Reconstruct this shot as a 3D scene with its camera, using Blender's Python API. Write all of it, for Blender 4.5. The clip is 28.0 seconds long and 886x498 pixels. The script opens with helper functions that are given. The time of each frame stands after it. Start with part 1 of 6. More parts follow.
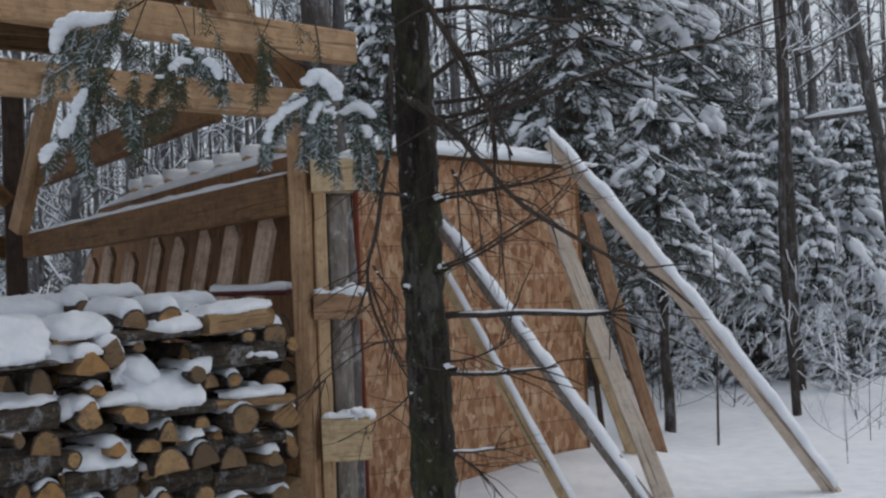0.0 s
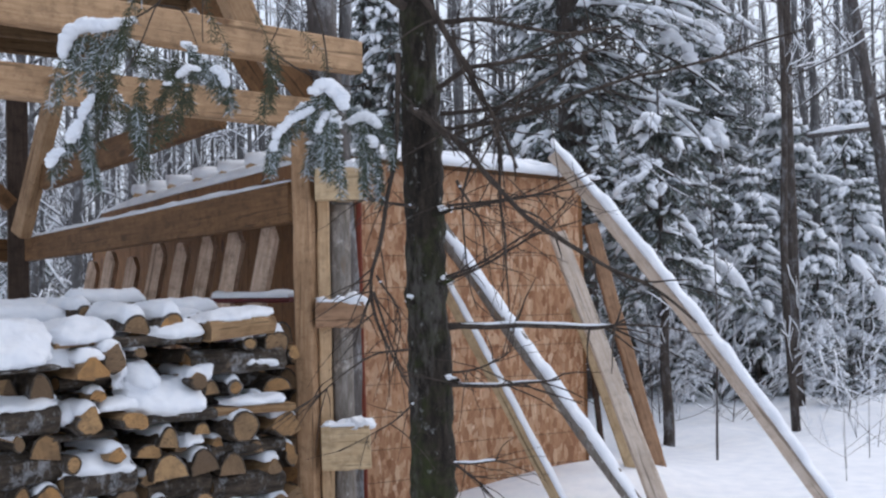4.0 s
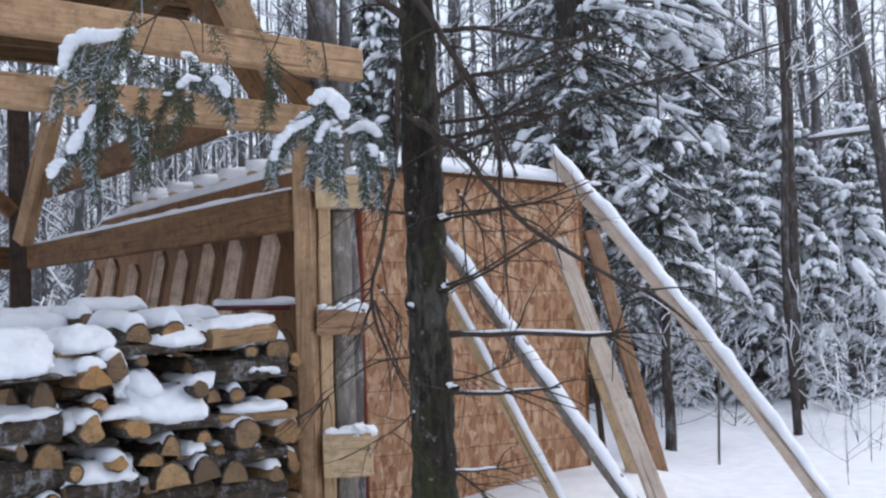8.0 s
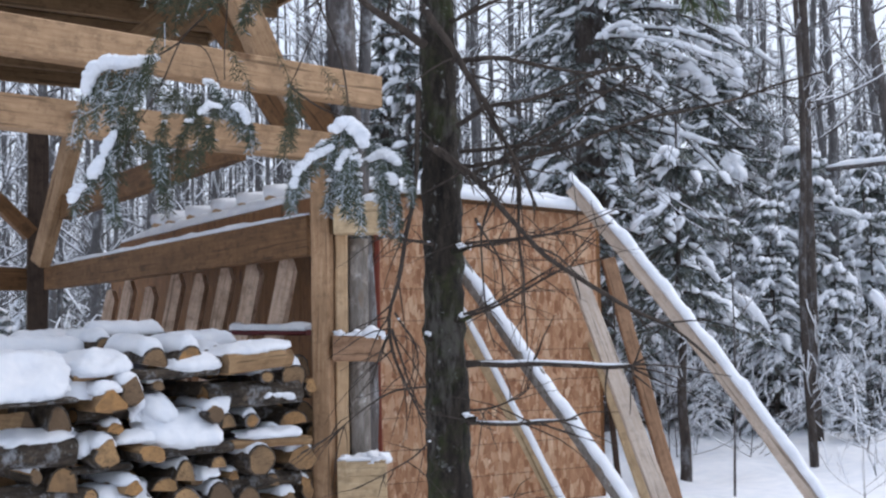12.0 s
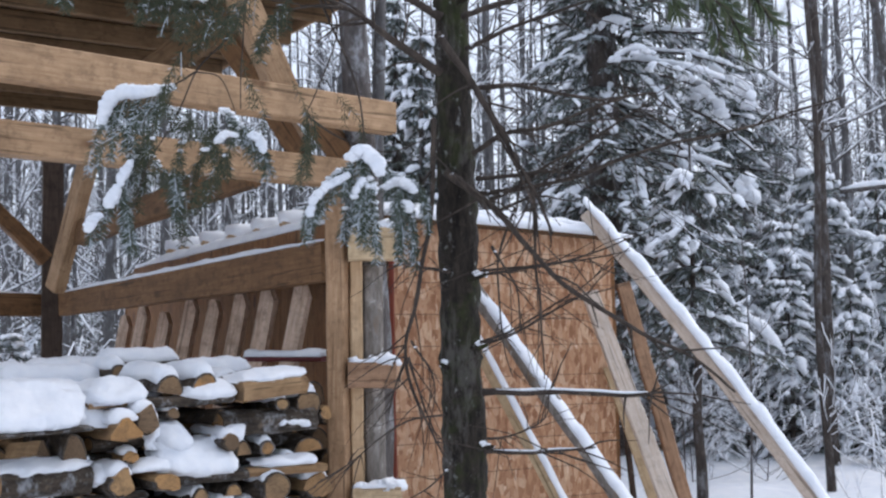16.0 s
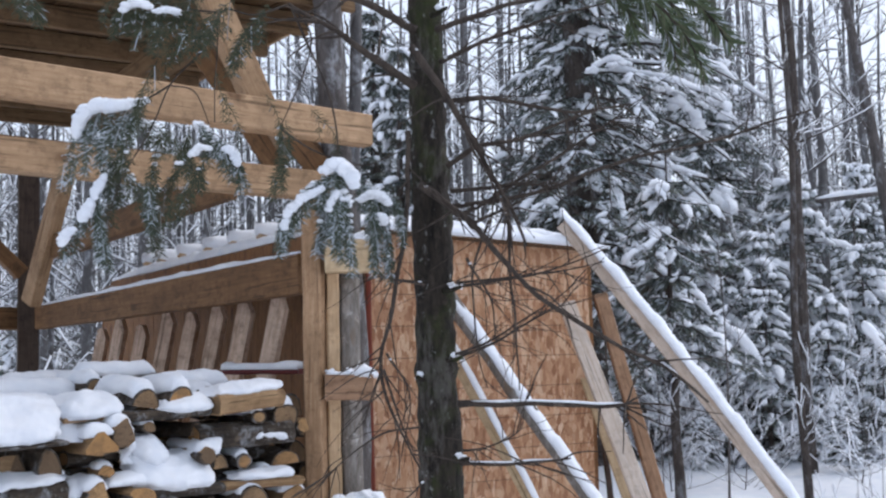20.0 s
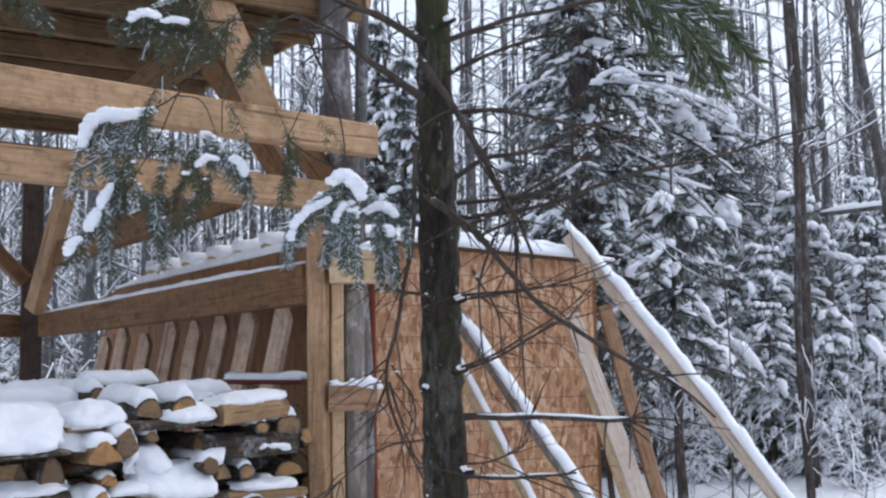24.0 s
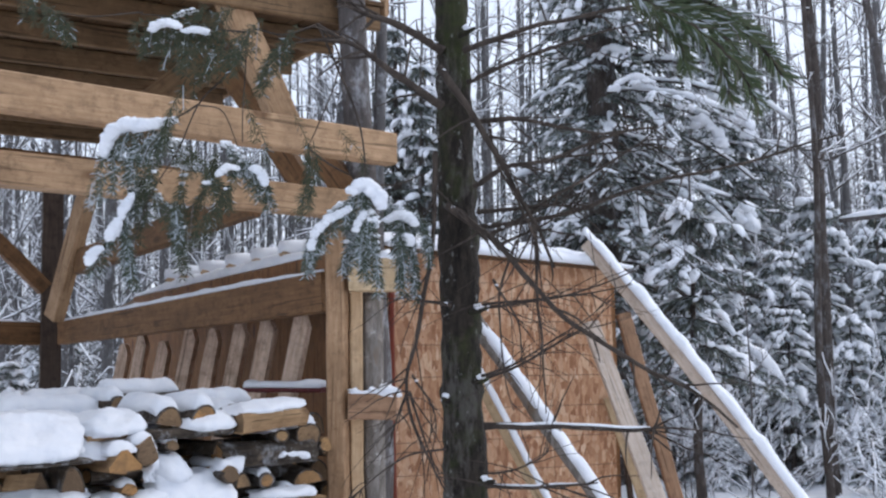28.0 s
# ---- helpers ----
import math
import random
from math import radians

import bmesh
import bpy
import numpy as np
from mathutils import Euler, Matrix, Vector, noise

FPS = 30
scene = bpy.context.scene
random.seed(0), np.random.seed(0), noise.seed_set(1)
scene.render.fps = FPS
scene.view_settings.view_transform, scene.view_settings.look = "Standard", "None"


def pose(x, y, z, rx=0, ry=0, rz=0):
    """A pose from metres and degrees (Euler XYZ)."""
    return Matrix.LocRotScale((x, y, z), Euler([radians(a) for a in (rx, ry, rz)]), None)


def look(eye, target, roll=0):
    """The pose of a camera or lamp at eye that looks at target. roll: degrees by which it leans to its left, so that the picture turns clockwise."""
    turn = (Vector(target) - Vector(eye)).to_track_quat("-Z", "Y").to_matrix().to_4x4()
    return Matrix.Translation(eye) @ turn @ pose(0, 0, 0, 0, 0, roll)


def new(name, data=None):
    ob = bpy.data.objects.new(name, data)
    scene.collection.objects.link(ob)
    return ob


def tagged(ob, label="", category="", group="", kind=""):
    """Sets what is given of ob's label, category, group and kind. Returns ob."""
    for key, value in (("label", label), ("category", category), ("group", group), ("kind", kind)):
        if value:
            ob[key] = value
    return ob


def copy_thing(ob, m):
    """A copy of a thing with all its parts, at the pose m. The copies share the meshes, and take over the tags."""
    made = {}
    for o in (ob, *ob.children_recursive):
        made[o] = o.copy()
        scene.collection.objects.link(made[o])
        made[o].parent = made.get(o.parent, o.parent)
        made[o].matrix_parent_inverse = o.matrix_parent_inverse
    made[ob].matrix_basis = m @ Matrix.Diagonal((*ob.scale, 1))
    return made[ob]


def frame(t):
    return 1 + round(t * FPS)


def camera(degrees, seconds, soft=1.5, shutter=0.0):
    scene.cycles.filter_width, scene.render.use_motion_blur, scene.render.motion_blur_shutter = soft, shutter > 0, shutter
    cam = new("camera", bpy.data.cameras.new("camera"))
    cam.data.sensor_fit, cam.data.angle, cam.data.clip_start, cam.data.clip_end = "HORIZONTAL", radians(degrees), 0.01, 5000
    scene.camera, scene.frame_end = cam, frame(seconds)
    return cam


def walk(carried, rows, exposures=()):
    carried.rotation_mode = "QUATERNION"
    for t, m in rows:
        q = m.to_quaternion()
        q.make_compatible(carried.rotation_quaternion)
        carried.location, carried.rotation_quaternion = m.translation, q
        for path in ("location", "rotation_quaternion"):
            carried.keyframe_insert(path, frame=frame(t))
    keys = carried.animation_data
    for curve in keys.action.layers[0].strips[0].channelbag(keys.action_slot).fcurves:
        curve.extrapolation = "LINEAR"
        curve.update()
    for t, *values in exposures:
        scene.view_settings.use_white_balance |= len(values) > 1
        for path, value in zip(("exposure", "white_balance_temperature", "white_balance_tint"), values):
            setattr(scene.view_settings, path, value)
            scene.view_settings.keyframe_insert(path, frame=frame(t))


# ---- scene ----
cam = camera(40.2, 28.0, soft=2.35)
PATH = [
    (0.0, 0.033, 0.014, 1.277, -1.318, 2.211, 2.417),
    (0.5, 0.042, 0.011, 1.282, -1.772, 2.018, 1.776),
    (1.0, 0.045, 0.007, 1.274, -1.916, 2.143, 1.675),
    (1.5, 0.033, 0.018, 1.284, -1.635, 2.562, 1.527),
    (2.0, 0.031, 0.025, 1.282, -1.358, 2.470, 1.655),
    (2.5, 0.026, 0.029, 1.289, -1.391, 2.672, 1.281),
    (3.0, 0.026, 0.025, 1.288, -1.283, 2.930, 1.388),
    (3.5, 0.024, 0.016, 1.285, -1.322, 2.787, 1.424),
    (5.5, 0.006, -0.001, 1.283, -1.208, 2.546, 1.718),
    (6.0, 0.013, -0.005, 1.290, -1.010, 2.910, 1.687),
    (6.5, 0.016, 0.004, 1.287, -0.806, 2.969, 1.458),
    (7.0, 0.027, -0.006, 1.291, -1.559, 2.784, 1.382),
    (7.5, 0.038, -0.011, 1.312, -1.428, 3.447, 1.409),
    (8.0, 0.024, -0.003, 1.300, -1.263, 2.826, 1.734),
    (8.5, 0.021, -0.007, 1.298, -1.094, 2.965, 1.391),
    (9.0, 0.019, -0.006, 1.301, -1.110, 3.279, 1.240),
    (9.5, 0.018, -0.005, 1.299, -1.195, 3.119, 1.267),
    (10.0, 0.025, -0.010, 1.278, -1.559, 2.641, 1.547),
    (10.5, 0.048, -0.027, 1.292, -1.939, 2.661, 2.121),
    (11.0, 0.038, -0.014, 1.310, -1.371, 3.702, 1.859),
    (11.5, 0.013, -0.002, 1.320, -0.723, 3.912, 1.099),
    (13.5, 0.011, 0.007, 1.323, -0.358, 4.324, 1.032),
    (14.0, 0.012, 0.007, 1.332, -0.288, 4.482, 1.328),
    (14.5, 0.005, 0.012, 1.335, -0.247, 4.763, 1.143),
    (15.0, 0.004, 0.009, 1.337, -0.237, 4.895, 1.167),
    (15.5, 0.002, 0.015, 1.342, -0.348, 4.998, 0.935),
    (16.0, -0.004, 0.014, 1.344, -0.027, 5.015, 1.135),
    (16.5, -0.003, 0.015, 1.339, 0.215, 4.779, 1.359),
    (17.0, 0.009, 0.009, 1.337, 0.025, 4.884, 1.545),
    (17.5, 0.008, 0.008, 1.334, 0.025, 4.781, 1.788),
    (18.0, 0.003, 0.002, 1.346, -0.194, 5.122, 1.571),
    (18.5, 0.003, -0.002, 1.342, -0.065, 5.358, 1.549),
    (19.0, 0.015, -0.008, 1.352, -0.932, 6.076, 1.301),
    (19.5, 0.027, -0.000, 1.350, -1.013, 5.788, 1.643),
    (20.0, 0.016, 0.002, 1.349, -0.938, 5.494, 1.492),
    (20.5, 0.003, 0.001, 1.360, -0.521, 6.204, 1.256),
    (21.0, 0.005, -0.001, 1.356, -0.773, 5.999, 1.308),
    (21.5, 0.009, -0.005, 1.362, -0.871, 6.473, 1.375),
    (22.0, -0.001, 0.008, 1.359, -0.788, 6.191, 1.069),
    (22.5, 0.003, 0.007, 1.355, -0.903, 5.621, 1.363),
    (24.5, -0.001, 0.019, 1.362, -0.879, 5.999, 0.973),
    (25.0, 0.001, 0.016, 1.361, -0.866, 5.706, 1.132),
    (25.5, -0.003, 0.020, 1.363, -0.227, 5.980, 1.326),
    (26.0, -0.009, 0.024, 1.367, -0.081, 5.966, 1.208),
    (26.5, -0.010, 0.025, 1.367, -0.067, 5.929, 1.453),
    (27.0, -0.011, 0.021, 1.368, -0.196, 6.027, 1.123),
    (27.5, -0.016, 0.024, 1.375, -0.264, 6.100, 1.028),
    (28.0, -0.013, 0.021, 1.373, -0.094, 6.238, 1.022),
]
walk(cam, [(t, pose(x, y, z, 90 + pitch, roll, yaw)) for t, x, y, z, yaw, pitch, roll in PATH],
     [(0.0, -0.60, 6660, 9), (0.5, -0.40, 6560, 11), (1.0, -0.28, 6500, 12), (2.0, -0.07, 6440, 13), (3.0, 0.03, 6400, 13), (6.0, 0.15, 6330, 13), (28.0, 0.23, 6300, 13)])

# overcast winter daylight: pale sky, weak and very wide sun
world = bpy.data.worlds.new("overcast_sky")
scene.world = world
world.use_nodes = True
wn, wl = world.node_tree.nodes, world.node_tree.links
sky = wn.new("ShaderNodeTexSky")
sky.sky_type, sky.sun_disc = "NISHITA", False
sky.sun_elevation, sky.sun_rotation = radians(55), radians(52)
sky.air_density, sky.dust_density = 1.6, 4.0
cloud = wn.new("ShaderNodeMix")
cloud.data_type = "RGBA"
cloud.inputs["Factor"].default_value = 0.72
cloud.inputs["B"].default_value = (7.5, 8.3, 9.7, 1)
wl.new(sky.outputs["Color"], cloud.inputs["A"])
wl.new(cloud.outputs["Result"], wn["Background"].inputs["Color"])
wn["Background"].inputs["Strength"].default_value = 0.118
sun = new("sun", bpy.data.lights.new("sun", "SUN"))
sun.data.energy, sun.data.angle, sun.data.color = 1.1, radians(40), (1.0, 0.98, 0.96)
sun.matrix_world = look((3.2, 2.5, 5.8), (0, 0, 0))


# ---- materials ----
def nodes_of(name, rough=0.8):
    m = bpy.data.materials.new(name)
    m.use_nodes = True
    b = m.node_tree.nodes["Principled BSDF"]
    b.inputs["Roughness"].default_value = rough
    b.inputs["Specular IOR Level"].default_value = 0.25
    return m, m.node_tree.nodes, m.node_tree.links, b


def coords(n, l, stretch=(1, 1, 1), shift=True):
    """Object coordinates in metres, stretched, and shifted by chance from object to object."""
    tc, mp = n.new("ShaderNodeTexCoord"), n.new("ShaderNodeMapping")
    mp.inputs["Scale"].default_value = stretch
    l.new(tc.outputs["Object"], mp.inputs["Vector"])
    if shift:
        info, mul = n.new("ShaderNodeObjectInfo"), n.new("ShaderNodeMath")
        mul.operation, mul.inputs[1].default_value = "MULTIPLY", 37.0
        l.new(info.outputs["Random"], mul.inputs[0])
        l.new(mul.outputs[0], mp.inputs["Location"])
    return mp.outputs["Vector"]


def noise_tex(n, l, vec, scale, detail=4.0, rough=0.6):
    t = n.new("ShaderNodeTexNoise")
    t.inputs["Scale"].default_value, t.inputs["Detail"].default_value, t.inputs["Roughness"].default_value = scale, detail, rough
    l.new(vec, t.inputs["Vector"])
    return t.outputs["Fac"]


def ramp(n, l, fac, stops):
    r = n.new("ShaderNodeValToRGB")
    els = r.color_ramp.elements
    while len(els) < len(stops):
        els.new(0.5)
    for e, (p, c) in zip(els, stops):
        e.position, e.color = p, (*c, 1)
    l.new(fac, r.inputs["Fac"])
    return r.outputs["Color"]


def mix(n, l, fac, a, b, how="MIX"):
    m = n.new("ShaderNodeMix")
    m.data_type, m.blend_type = "RGBA", how
    for key, v in (("Factor", fac), ("A", a), ("B", b)):
        if isinstance(v, (int, float)):
            m.inputs[key].default_value = v
        elif isinstance(v, tuple):
            m.inputs[key].default_value = (*v, 1)
        else:
            l.new(v, m.inputs[key])
    return m.outputs["Result"]


def relief(n, l, b, height, strength, dist=0.01):
    p = n.new("ShaderNodeBump")
    p.inputs["Strength"].default_value, p.inputs["Distance"].default_value = strength, dist
    l.new(height, p.inputs["Height"])
    l.new(p.outputs["Normal"], b.inputs["Normal"])


def snow_material():
    m, n, l, b = nodes_of("snow", 0.65)
    v = coords(n, l)
    big, fine = noise_tex(n, l, v, 7, 3), noise_tex(n, l, v, 45, 6, 0.7)
    l.new(ramp(n, l, big, [(0.3, (0.74, 0.77, 0.82)), (0.7, (0.87, 0.88, 0.90))]), b.inputs["Base Color"])
    relief(n, l, b, mix(n, l, 0.55, big, fine), 0.6, 0.025)
    b.inputs["Subsurface Weight"].default_value = 0.0
    return m


def lumber(name, light, dark, knot, along=2, rough=0.75, dirt=0.35):
    """Sawn softwood: long grain along one axis, knots, weather stains."""
    m, n, l, b = nodes_of(name, rough)
    st = [9.0, 9.0, 9.0]
    st[along] = 0.7
    v = coords(n, l, tuple(st))
    grain = noise_tex(n, l, v, 6, 7, 0.75)
    v2 = coords(n, l)
    stain = noise_tex(n, l, v2, 3.5, 5, 0.65)
    kv = n.new("ShaderNodeTexVoronoi")
    kv.inputs["Scale"].default_value = 2.6
    ks = [1.6, 1.6, 1.6]
    ks[along] = 0.8
    l.new(coords(n, l, tuple(ks)), kv.inputs["Vector"])
    col = ramp(n, l, grain, [(0.33, dark), (0.5, tuple((a + c) / 2 for a, c in zip(light, dark))), (0.66, light)])
    col = mix(n, l, ramp(n, l, stain, [(0.45, (0, 0, 0)), (0.68, (dirt, dirt, dirt))]), col, tuple(c * 0.45 for c in dark))
    blot = noise_tex(n, l, v2, 17, 6, 0.7)
    col = mix(n, l, ramp(n, l, blot, [(0.51, (0, 0, 0)), (0.66, (dirt, dirt, dirt))]), col, tuple(c * 0.4 for c in dark))
    col = mix(n, l, ramp(n, l, kv.outputs["Distance"], [(0.08, (0.9, 0.9, 0.9)), (0.16, (0, 0, 0))]), col, knot)
    cs = [30.0, 30.0, 30.0]
    cs[along] = 0.9
    check = noise_tex(n, l, coords(n, l, tuple(cs)), 1.6, 3, 0.5)
    col = mix(n, l, ramp(n, l, check, [(0.60, (0, 0, 0)), (0.66, (0.75, 0.75, 0.75))]), col, tuple(c * 0.28 for c in dark))
    ws = [3.0, 3.0, 3.0]
    ws[along] = 26.0
    saw = noise_tex(n, l, coords(n, l, tuple(ws)), 1.4, 2, 0.5)
    col = mix(n, l, ramp(n, l, saw, [(0.40, (0.2, 0.2, 0.2)), (0.6, (0, 0, 0))]), col, dark)
    l.new(col, b.inputs["Base Color"])
    relief(n, l, b, mix(n, l, 0.5, grain, check), 0.5, 0.006)
    return m


def bark_material(name, light, dark, moss=0.0, scale=1.0, frost=0.0, lichen=0.0, along=2, crust=None):
    m, n, l, b = nodes_of(name, 0.92)
    st = [14 * scale, 14 * scale, 14 * scale]
    st[along] = 3.5 * scale
    v = coords(n, l, tuple(st))
    rough = noise_tex(n, l, v, 2.2, 7, 0.7)
    spots = noise_tex(n, l, coords(n, l), 9 * scale, 4, 0.6)
    col = ramp(n, l, rough, [(0.32, dark), (0.7, light)])
    col = mix(n, l, ramp(n, l, spots, [(0.6, (0, 0, 0)), (0.72, (0.6, 0.6, 0.6))]), col, tuple(min(1, c * 1.9) for c in light))
    if crust:
        area = mix(n, l, 0.4, noise_tex(n, l, coords(n, l, (1, 1, 0.45)), 5.5, 3, 0.6), rough)
        col = mix(n, l, ramp(n, l, area, [(0.53, (0, 0, 0)), (0.60, (0.8, 0.8, 0.8))]), col, crust)
    if lichen:
        fleck = noise_tex(n, l, coords(n, l, (1, 1, 0.7)), 22, 6, 0.75)
        col = mix(n, l, ramp(n, l, fleck, [(0.60, (0, 0, 0)), (0.68, (0.8, 0.8, 0.8))]), col, (lichen, lichen, lichen * 0.95))
    if moss:
        green = noise_tex(n, l, coords(n, l), 5, 5, 0.7)
        col = mix(n, l, ramp(n, l, green, [(0.5, (0, 0, 0)), (0.68, (moss, moss, moss))]), col, (0.035, 0.045, 0.012))
    if frost:
        rime = noise_tex(n, l, coords(n, l, (1, 1, 0.5)), 10 * scale, 6, 0.75)
        col = mix(n, l, ramp(n, l, rime, [(0.52, (0, 0, 0)), (0.66, (frost, frost, frost))]), col, (0.75, 0.79, 0.84))
    l.new(col, b.inputs["Base Color"])
    relief(n, l, b, rough, 0.9, 0.012)
    return m


def osb_material():
    """Oriented strand board: long pale and brown flakes, mostly upright, with faint printed lines across."""
    m, n, l, b = nodes_of("strand_board", 0.8)
    tc = n.new("ShaderNodeTexCoord")

    def flakes(sx, sz, turn):
        mp, vo = n.new("ShaderNodeMapping"), n.new("ShaderNodeTexVoronoi")
        mp.inputs["Scale"].default_value, mp.inputs["Rotation"].default_value = (sx, 8, sz), (0, turn, 0)
        l.new(tc.outputs["Object"], mp.inputs["Vector"])
        vo.inputs["Scale"].default_value = 1.0
        l.new(mp.outputs["Vector"], vo.inputs["Vector"])
        return vo

    a, c, d = flakes(46, 15, 0.35), flakes(36, 12, -0.45), flakes(30, 17, 1.0)
    fa = n.new("ShaderNodeSeparateColor")
    l.new(a.outputs["Color"], fa.inputs[0])
    fc = n.new("ShaderNodeSeparateColor")
    l.new(c.outputs["Color"], fc.inputs[0])
    col = ramp(n, l, fa.outputs[0], [(0.0, (0.25, 0.115, 0.060)), (0.4, (0.45, 0.245, 0.135)), (0.8, (0.56, 0.325, 0.19)), (1.0, (0.72, 0.52, 0.36))])
    col2 = ramp(n, l, fc.outputs[1], [(0.0, (0.28, 0.13, 0.07)), (0.6, (0.49, 0.275, 0.155)), (1.0, (0.66, 0.45, 0.29))])
    col = mix(n, l, ramp(n, l, fc.outputs[0], [(0.45, (0, 0, 0)), (0.5, (1, 1, 1))]), col, col2)
    fd = n.new("ShaderNodeSeparateColor")
    l.new(d.outputs["Color"], fd.inputs[0])
    col3 = ramp(n, l, fd.outputs[1], [(0.0, (0.27, 0.125, 0.065)), (0.5, (0.47, 0.265, 0.15)), (1.0, (0.60, 0.40, 0.26))])
    col = mix(n, l, ramp(n, l, fd.outputs[0], [(0.60, (0, 0, 0)), (0.65, (1, 1, 1))]), col, col3)
    v = coords(n, l, shift=False)
    fine = noise_tex(n, l, coords(n, l, (1, 1, 0.35), shift=False), 70, 5, 0.7)
    col = mix(n, l, ramp(n, l, fine, [(0.50, (0, 0, 0)), (0.68, (0.45, 0.45, 0.45))]), col, (0.20, 0.085, 0.04))
    big = noise_tex(n, l, v, 1.6, 4, 0.6)
    col = mix(n, l, ramp(n, l, big, [(0.4, (0, 0, 0)), (0.8, (0.4, 0.4, 0.4))]), col, (0.30, 0.145, 0.06))
    sep, fr, less = n.new("ShaderNodeSeparateXYZ"), n.new("ShaderNodeMath"), n.new("ShaderNodeMath")
    l.new(tc.outputs["Object"], sep.inputs[0])
    fr.operation, fr.inputs[1].default_value = "PINGPONG", 0.1
    l.new(sep.outputs[2], fr.inputs[0])
    less.operation, less.inputs[1].default_value = "LESS_THAN", 0.0022
    l.new(fr.outputs[0], less.inputs[0])
    faint = n.new("ShaderNodeMath")
    faint.operation, faint.inputs[1].default_value = "MULTIPLY", 0.8
    l.new(less.outputs[0], faint.inputs[0])
    col = mix(n, l, faint.outputs[0], col, (0.06, 0.04, 0.03))
    l.new(col, b.inputs["Base Color"])
    relief(n, l, b, fa.outputs[0], 0.4, 0.002)
    return m


def end_grain():
    """The sawn end of a log: rings about its axis and drying checks."""
    m, n, l, b = nodes_of("log_end_grain", 0.85)
    v = coords(n, l, (1, 0.2, 1))
    wv = n.new("ShaderNodeTexWave")
    wv.wave_type, wv.rings_direction = "RINGS", "Y"
    wv.inputs["Scale"].default_value, wv.inputs["Distortion"].default_value, wv.inputs["Detail"].default_value = 42, 5, 3
    tc = n.new("ShaderNodeTexCoord")
    l.new(tc.outputs["Object"], wv.inputs["Vector"])
    tone = noise_tex(n, l, v, 11, 5, 0.65)
    info = n.new("ShaderNodeObjectInfo")
    base = ramp(n, l, info.outputs["Random"], [(0.0, (0.26, 0.165, 0.09)), (0.35, (0.50, 0.31, 0.15)), (0.6, (0.50, 0.265, 0.10)), (0.8, (0.28, 0.18, 0.10)), (1.0, (0.16, 0.108, 0.07))])
    col = mix(n, l, 0.42, base, wv.outputs["Color"], "MULTIPLY")
    crack = noise_tex(n, l, coords(n, l, (1, 0.2, 3.2)), 26, 4, 0.6)
    col = mix(n, l, ramp(n, l, crack, [(0.60, (0, 0, 0)), (0.66, (0.7, 0.7, 0.7))]), col, (0.05, 0.03, 0.02))
    col = mix(n, l, ramp(n, l, tone, [(0.42, (0, 0, 0)), (0.66, (0.8, 0.8, 0.8))]), col, (0.13, 0.085, 0.05))
    grit = noise_tex(n, l, coords(n, l, (1, 0.2, 1)), 55, 6, 0.75)
    col = mix(n, l, ramp(n, l, grit, [(0.52, (0, 0, 0)), (0.70, (0.55, 0.55, 0.55))]), col, (0.09, 0.06, 0.036))
    l.new(col, b.inputs["Base Color"])
    relief(n, l, b, mix(n, l, 0.5, tone, grit), 0.6, 0.005)
    return m


def needle_material(name, a, c, rime=0.0):
    """Needles, each of its own tone; some dusted with rime."""
    m, n, l, b = nodes_of(name, 0.6)
    g = n.new("ShaderNodeNewGeometry")
    top = 1 - rime
    l.new(ramp(n, l, g.outputs["Random Per Island"], [(0.0, a), (top * 0.8, c), (top * 0.97, (0.085, 0.07, 0.045)), (min(0.999, top + 0.02), (0.42, 0.46, 0.49) if rime else c)]), b.inputs["Base Color"])
    return m


def plain(name, colour, rough=0.7, grain=0.25):
    m, n, l, b = nodes_of(name, rough)
    v = coords(n, l)
    f = noise_tex(n, l, v, 14, 5)
    l.new(mix(n, l, ramp(n, l, f, [(0.4, (0, 0, 0)), (0.7, (grain, grain, grain))]), colour, tuple(c * 0.4 for c in colour)), b.inputs["Base Color"])
    relief(n, l, b, f, 0.2, 0.003)
    return m


SNOW = snow_material()
TIMBER = lumber("hewn_timber", (0.52, 0.338, 0.200), (0.28, 0.160, 0.082), (0.10, 0.05, 0.022), dirt=0.55)
TIMBER_H = lumber("hewn_beam", (0.53, 0.345, 0.200), (0.325, 0.196, 0.105), (0.12, 0.06, 0.028), along=0, dirt=0.5)
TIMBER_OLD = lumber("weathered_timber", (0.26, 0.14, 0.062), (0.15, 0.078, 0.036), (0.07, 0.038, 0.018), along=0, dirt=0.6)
TIMBER_DARK = lumber("dark_weathered_post", (0.115, 0.080, 0.060), (0.06, 0.042, 0.032), (0.04, 0.03, 0.02), dirt=0.6)
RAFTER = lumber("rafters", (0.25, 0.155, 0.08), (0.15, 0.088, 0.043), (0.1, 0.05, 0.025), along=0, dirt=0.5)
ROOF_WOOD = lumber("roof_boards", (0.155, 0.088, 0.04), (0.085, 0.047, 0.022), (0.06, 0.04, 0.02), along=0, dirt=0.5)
PALE = lumber("fresh_pine", (0.64, 0.455, 0.28), (0.45, 0.295, 0.16), (0.18, 0.10, 0.045), dirt=0.45)
PALE_H = lumber("fresh_pine_laid", (0.60, 0.455, 0.285), (0.42, 0.29, 0.16), (0.18, 0.10, 0.045), dirt=0.5, along=0)
WALL_WOOD = lumber("red_brown_boards", (0.27, 0.125, 0.046), (0.14, 0.064, 0.025), (0.07, 0.03, 0.02), along=2)
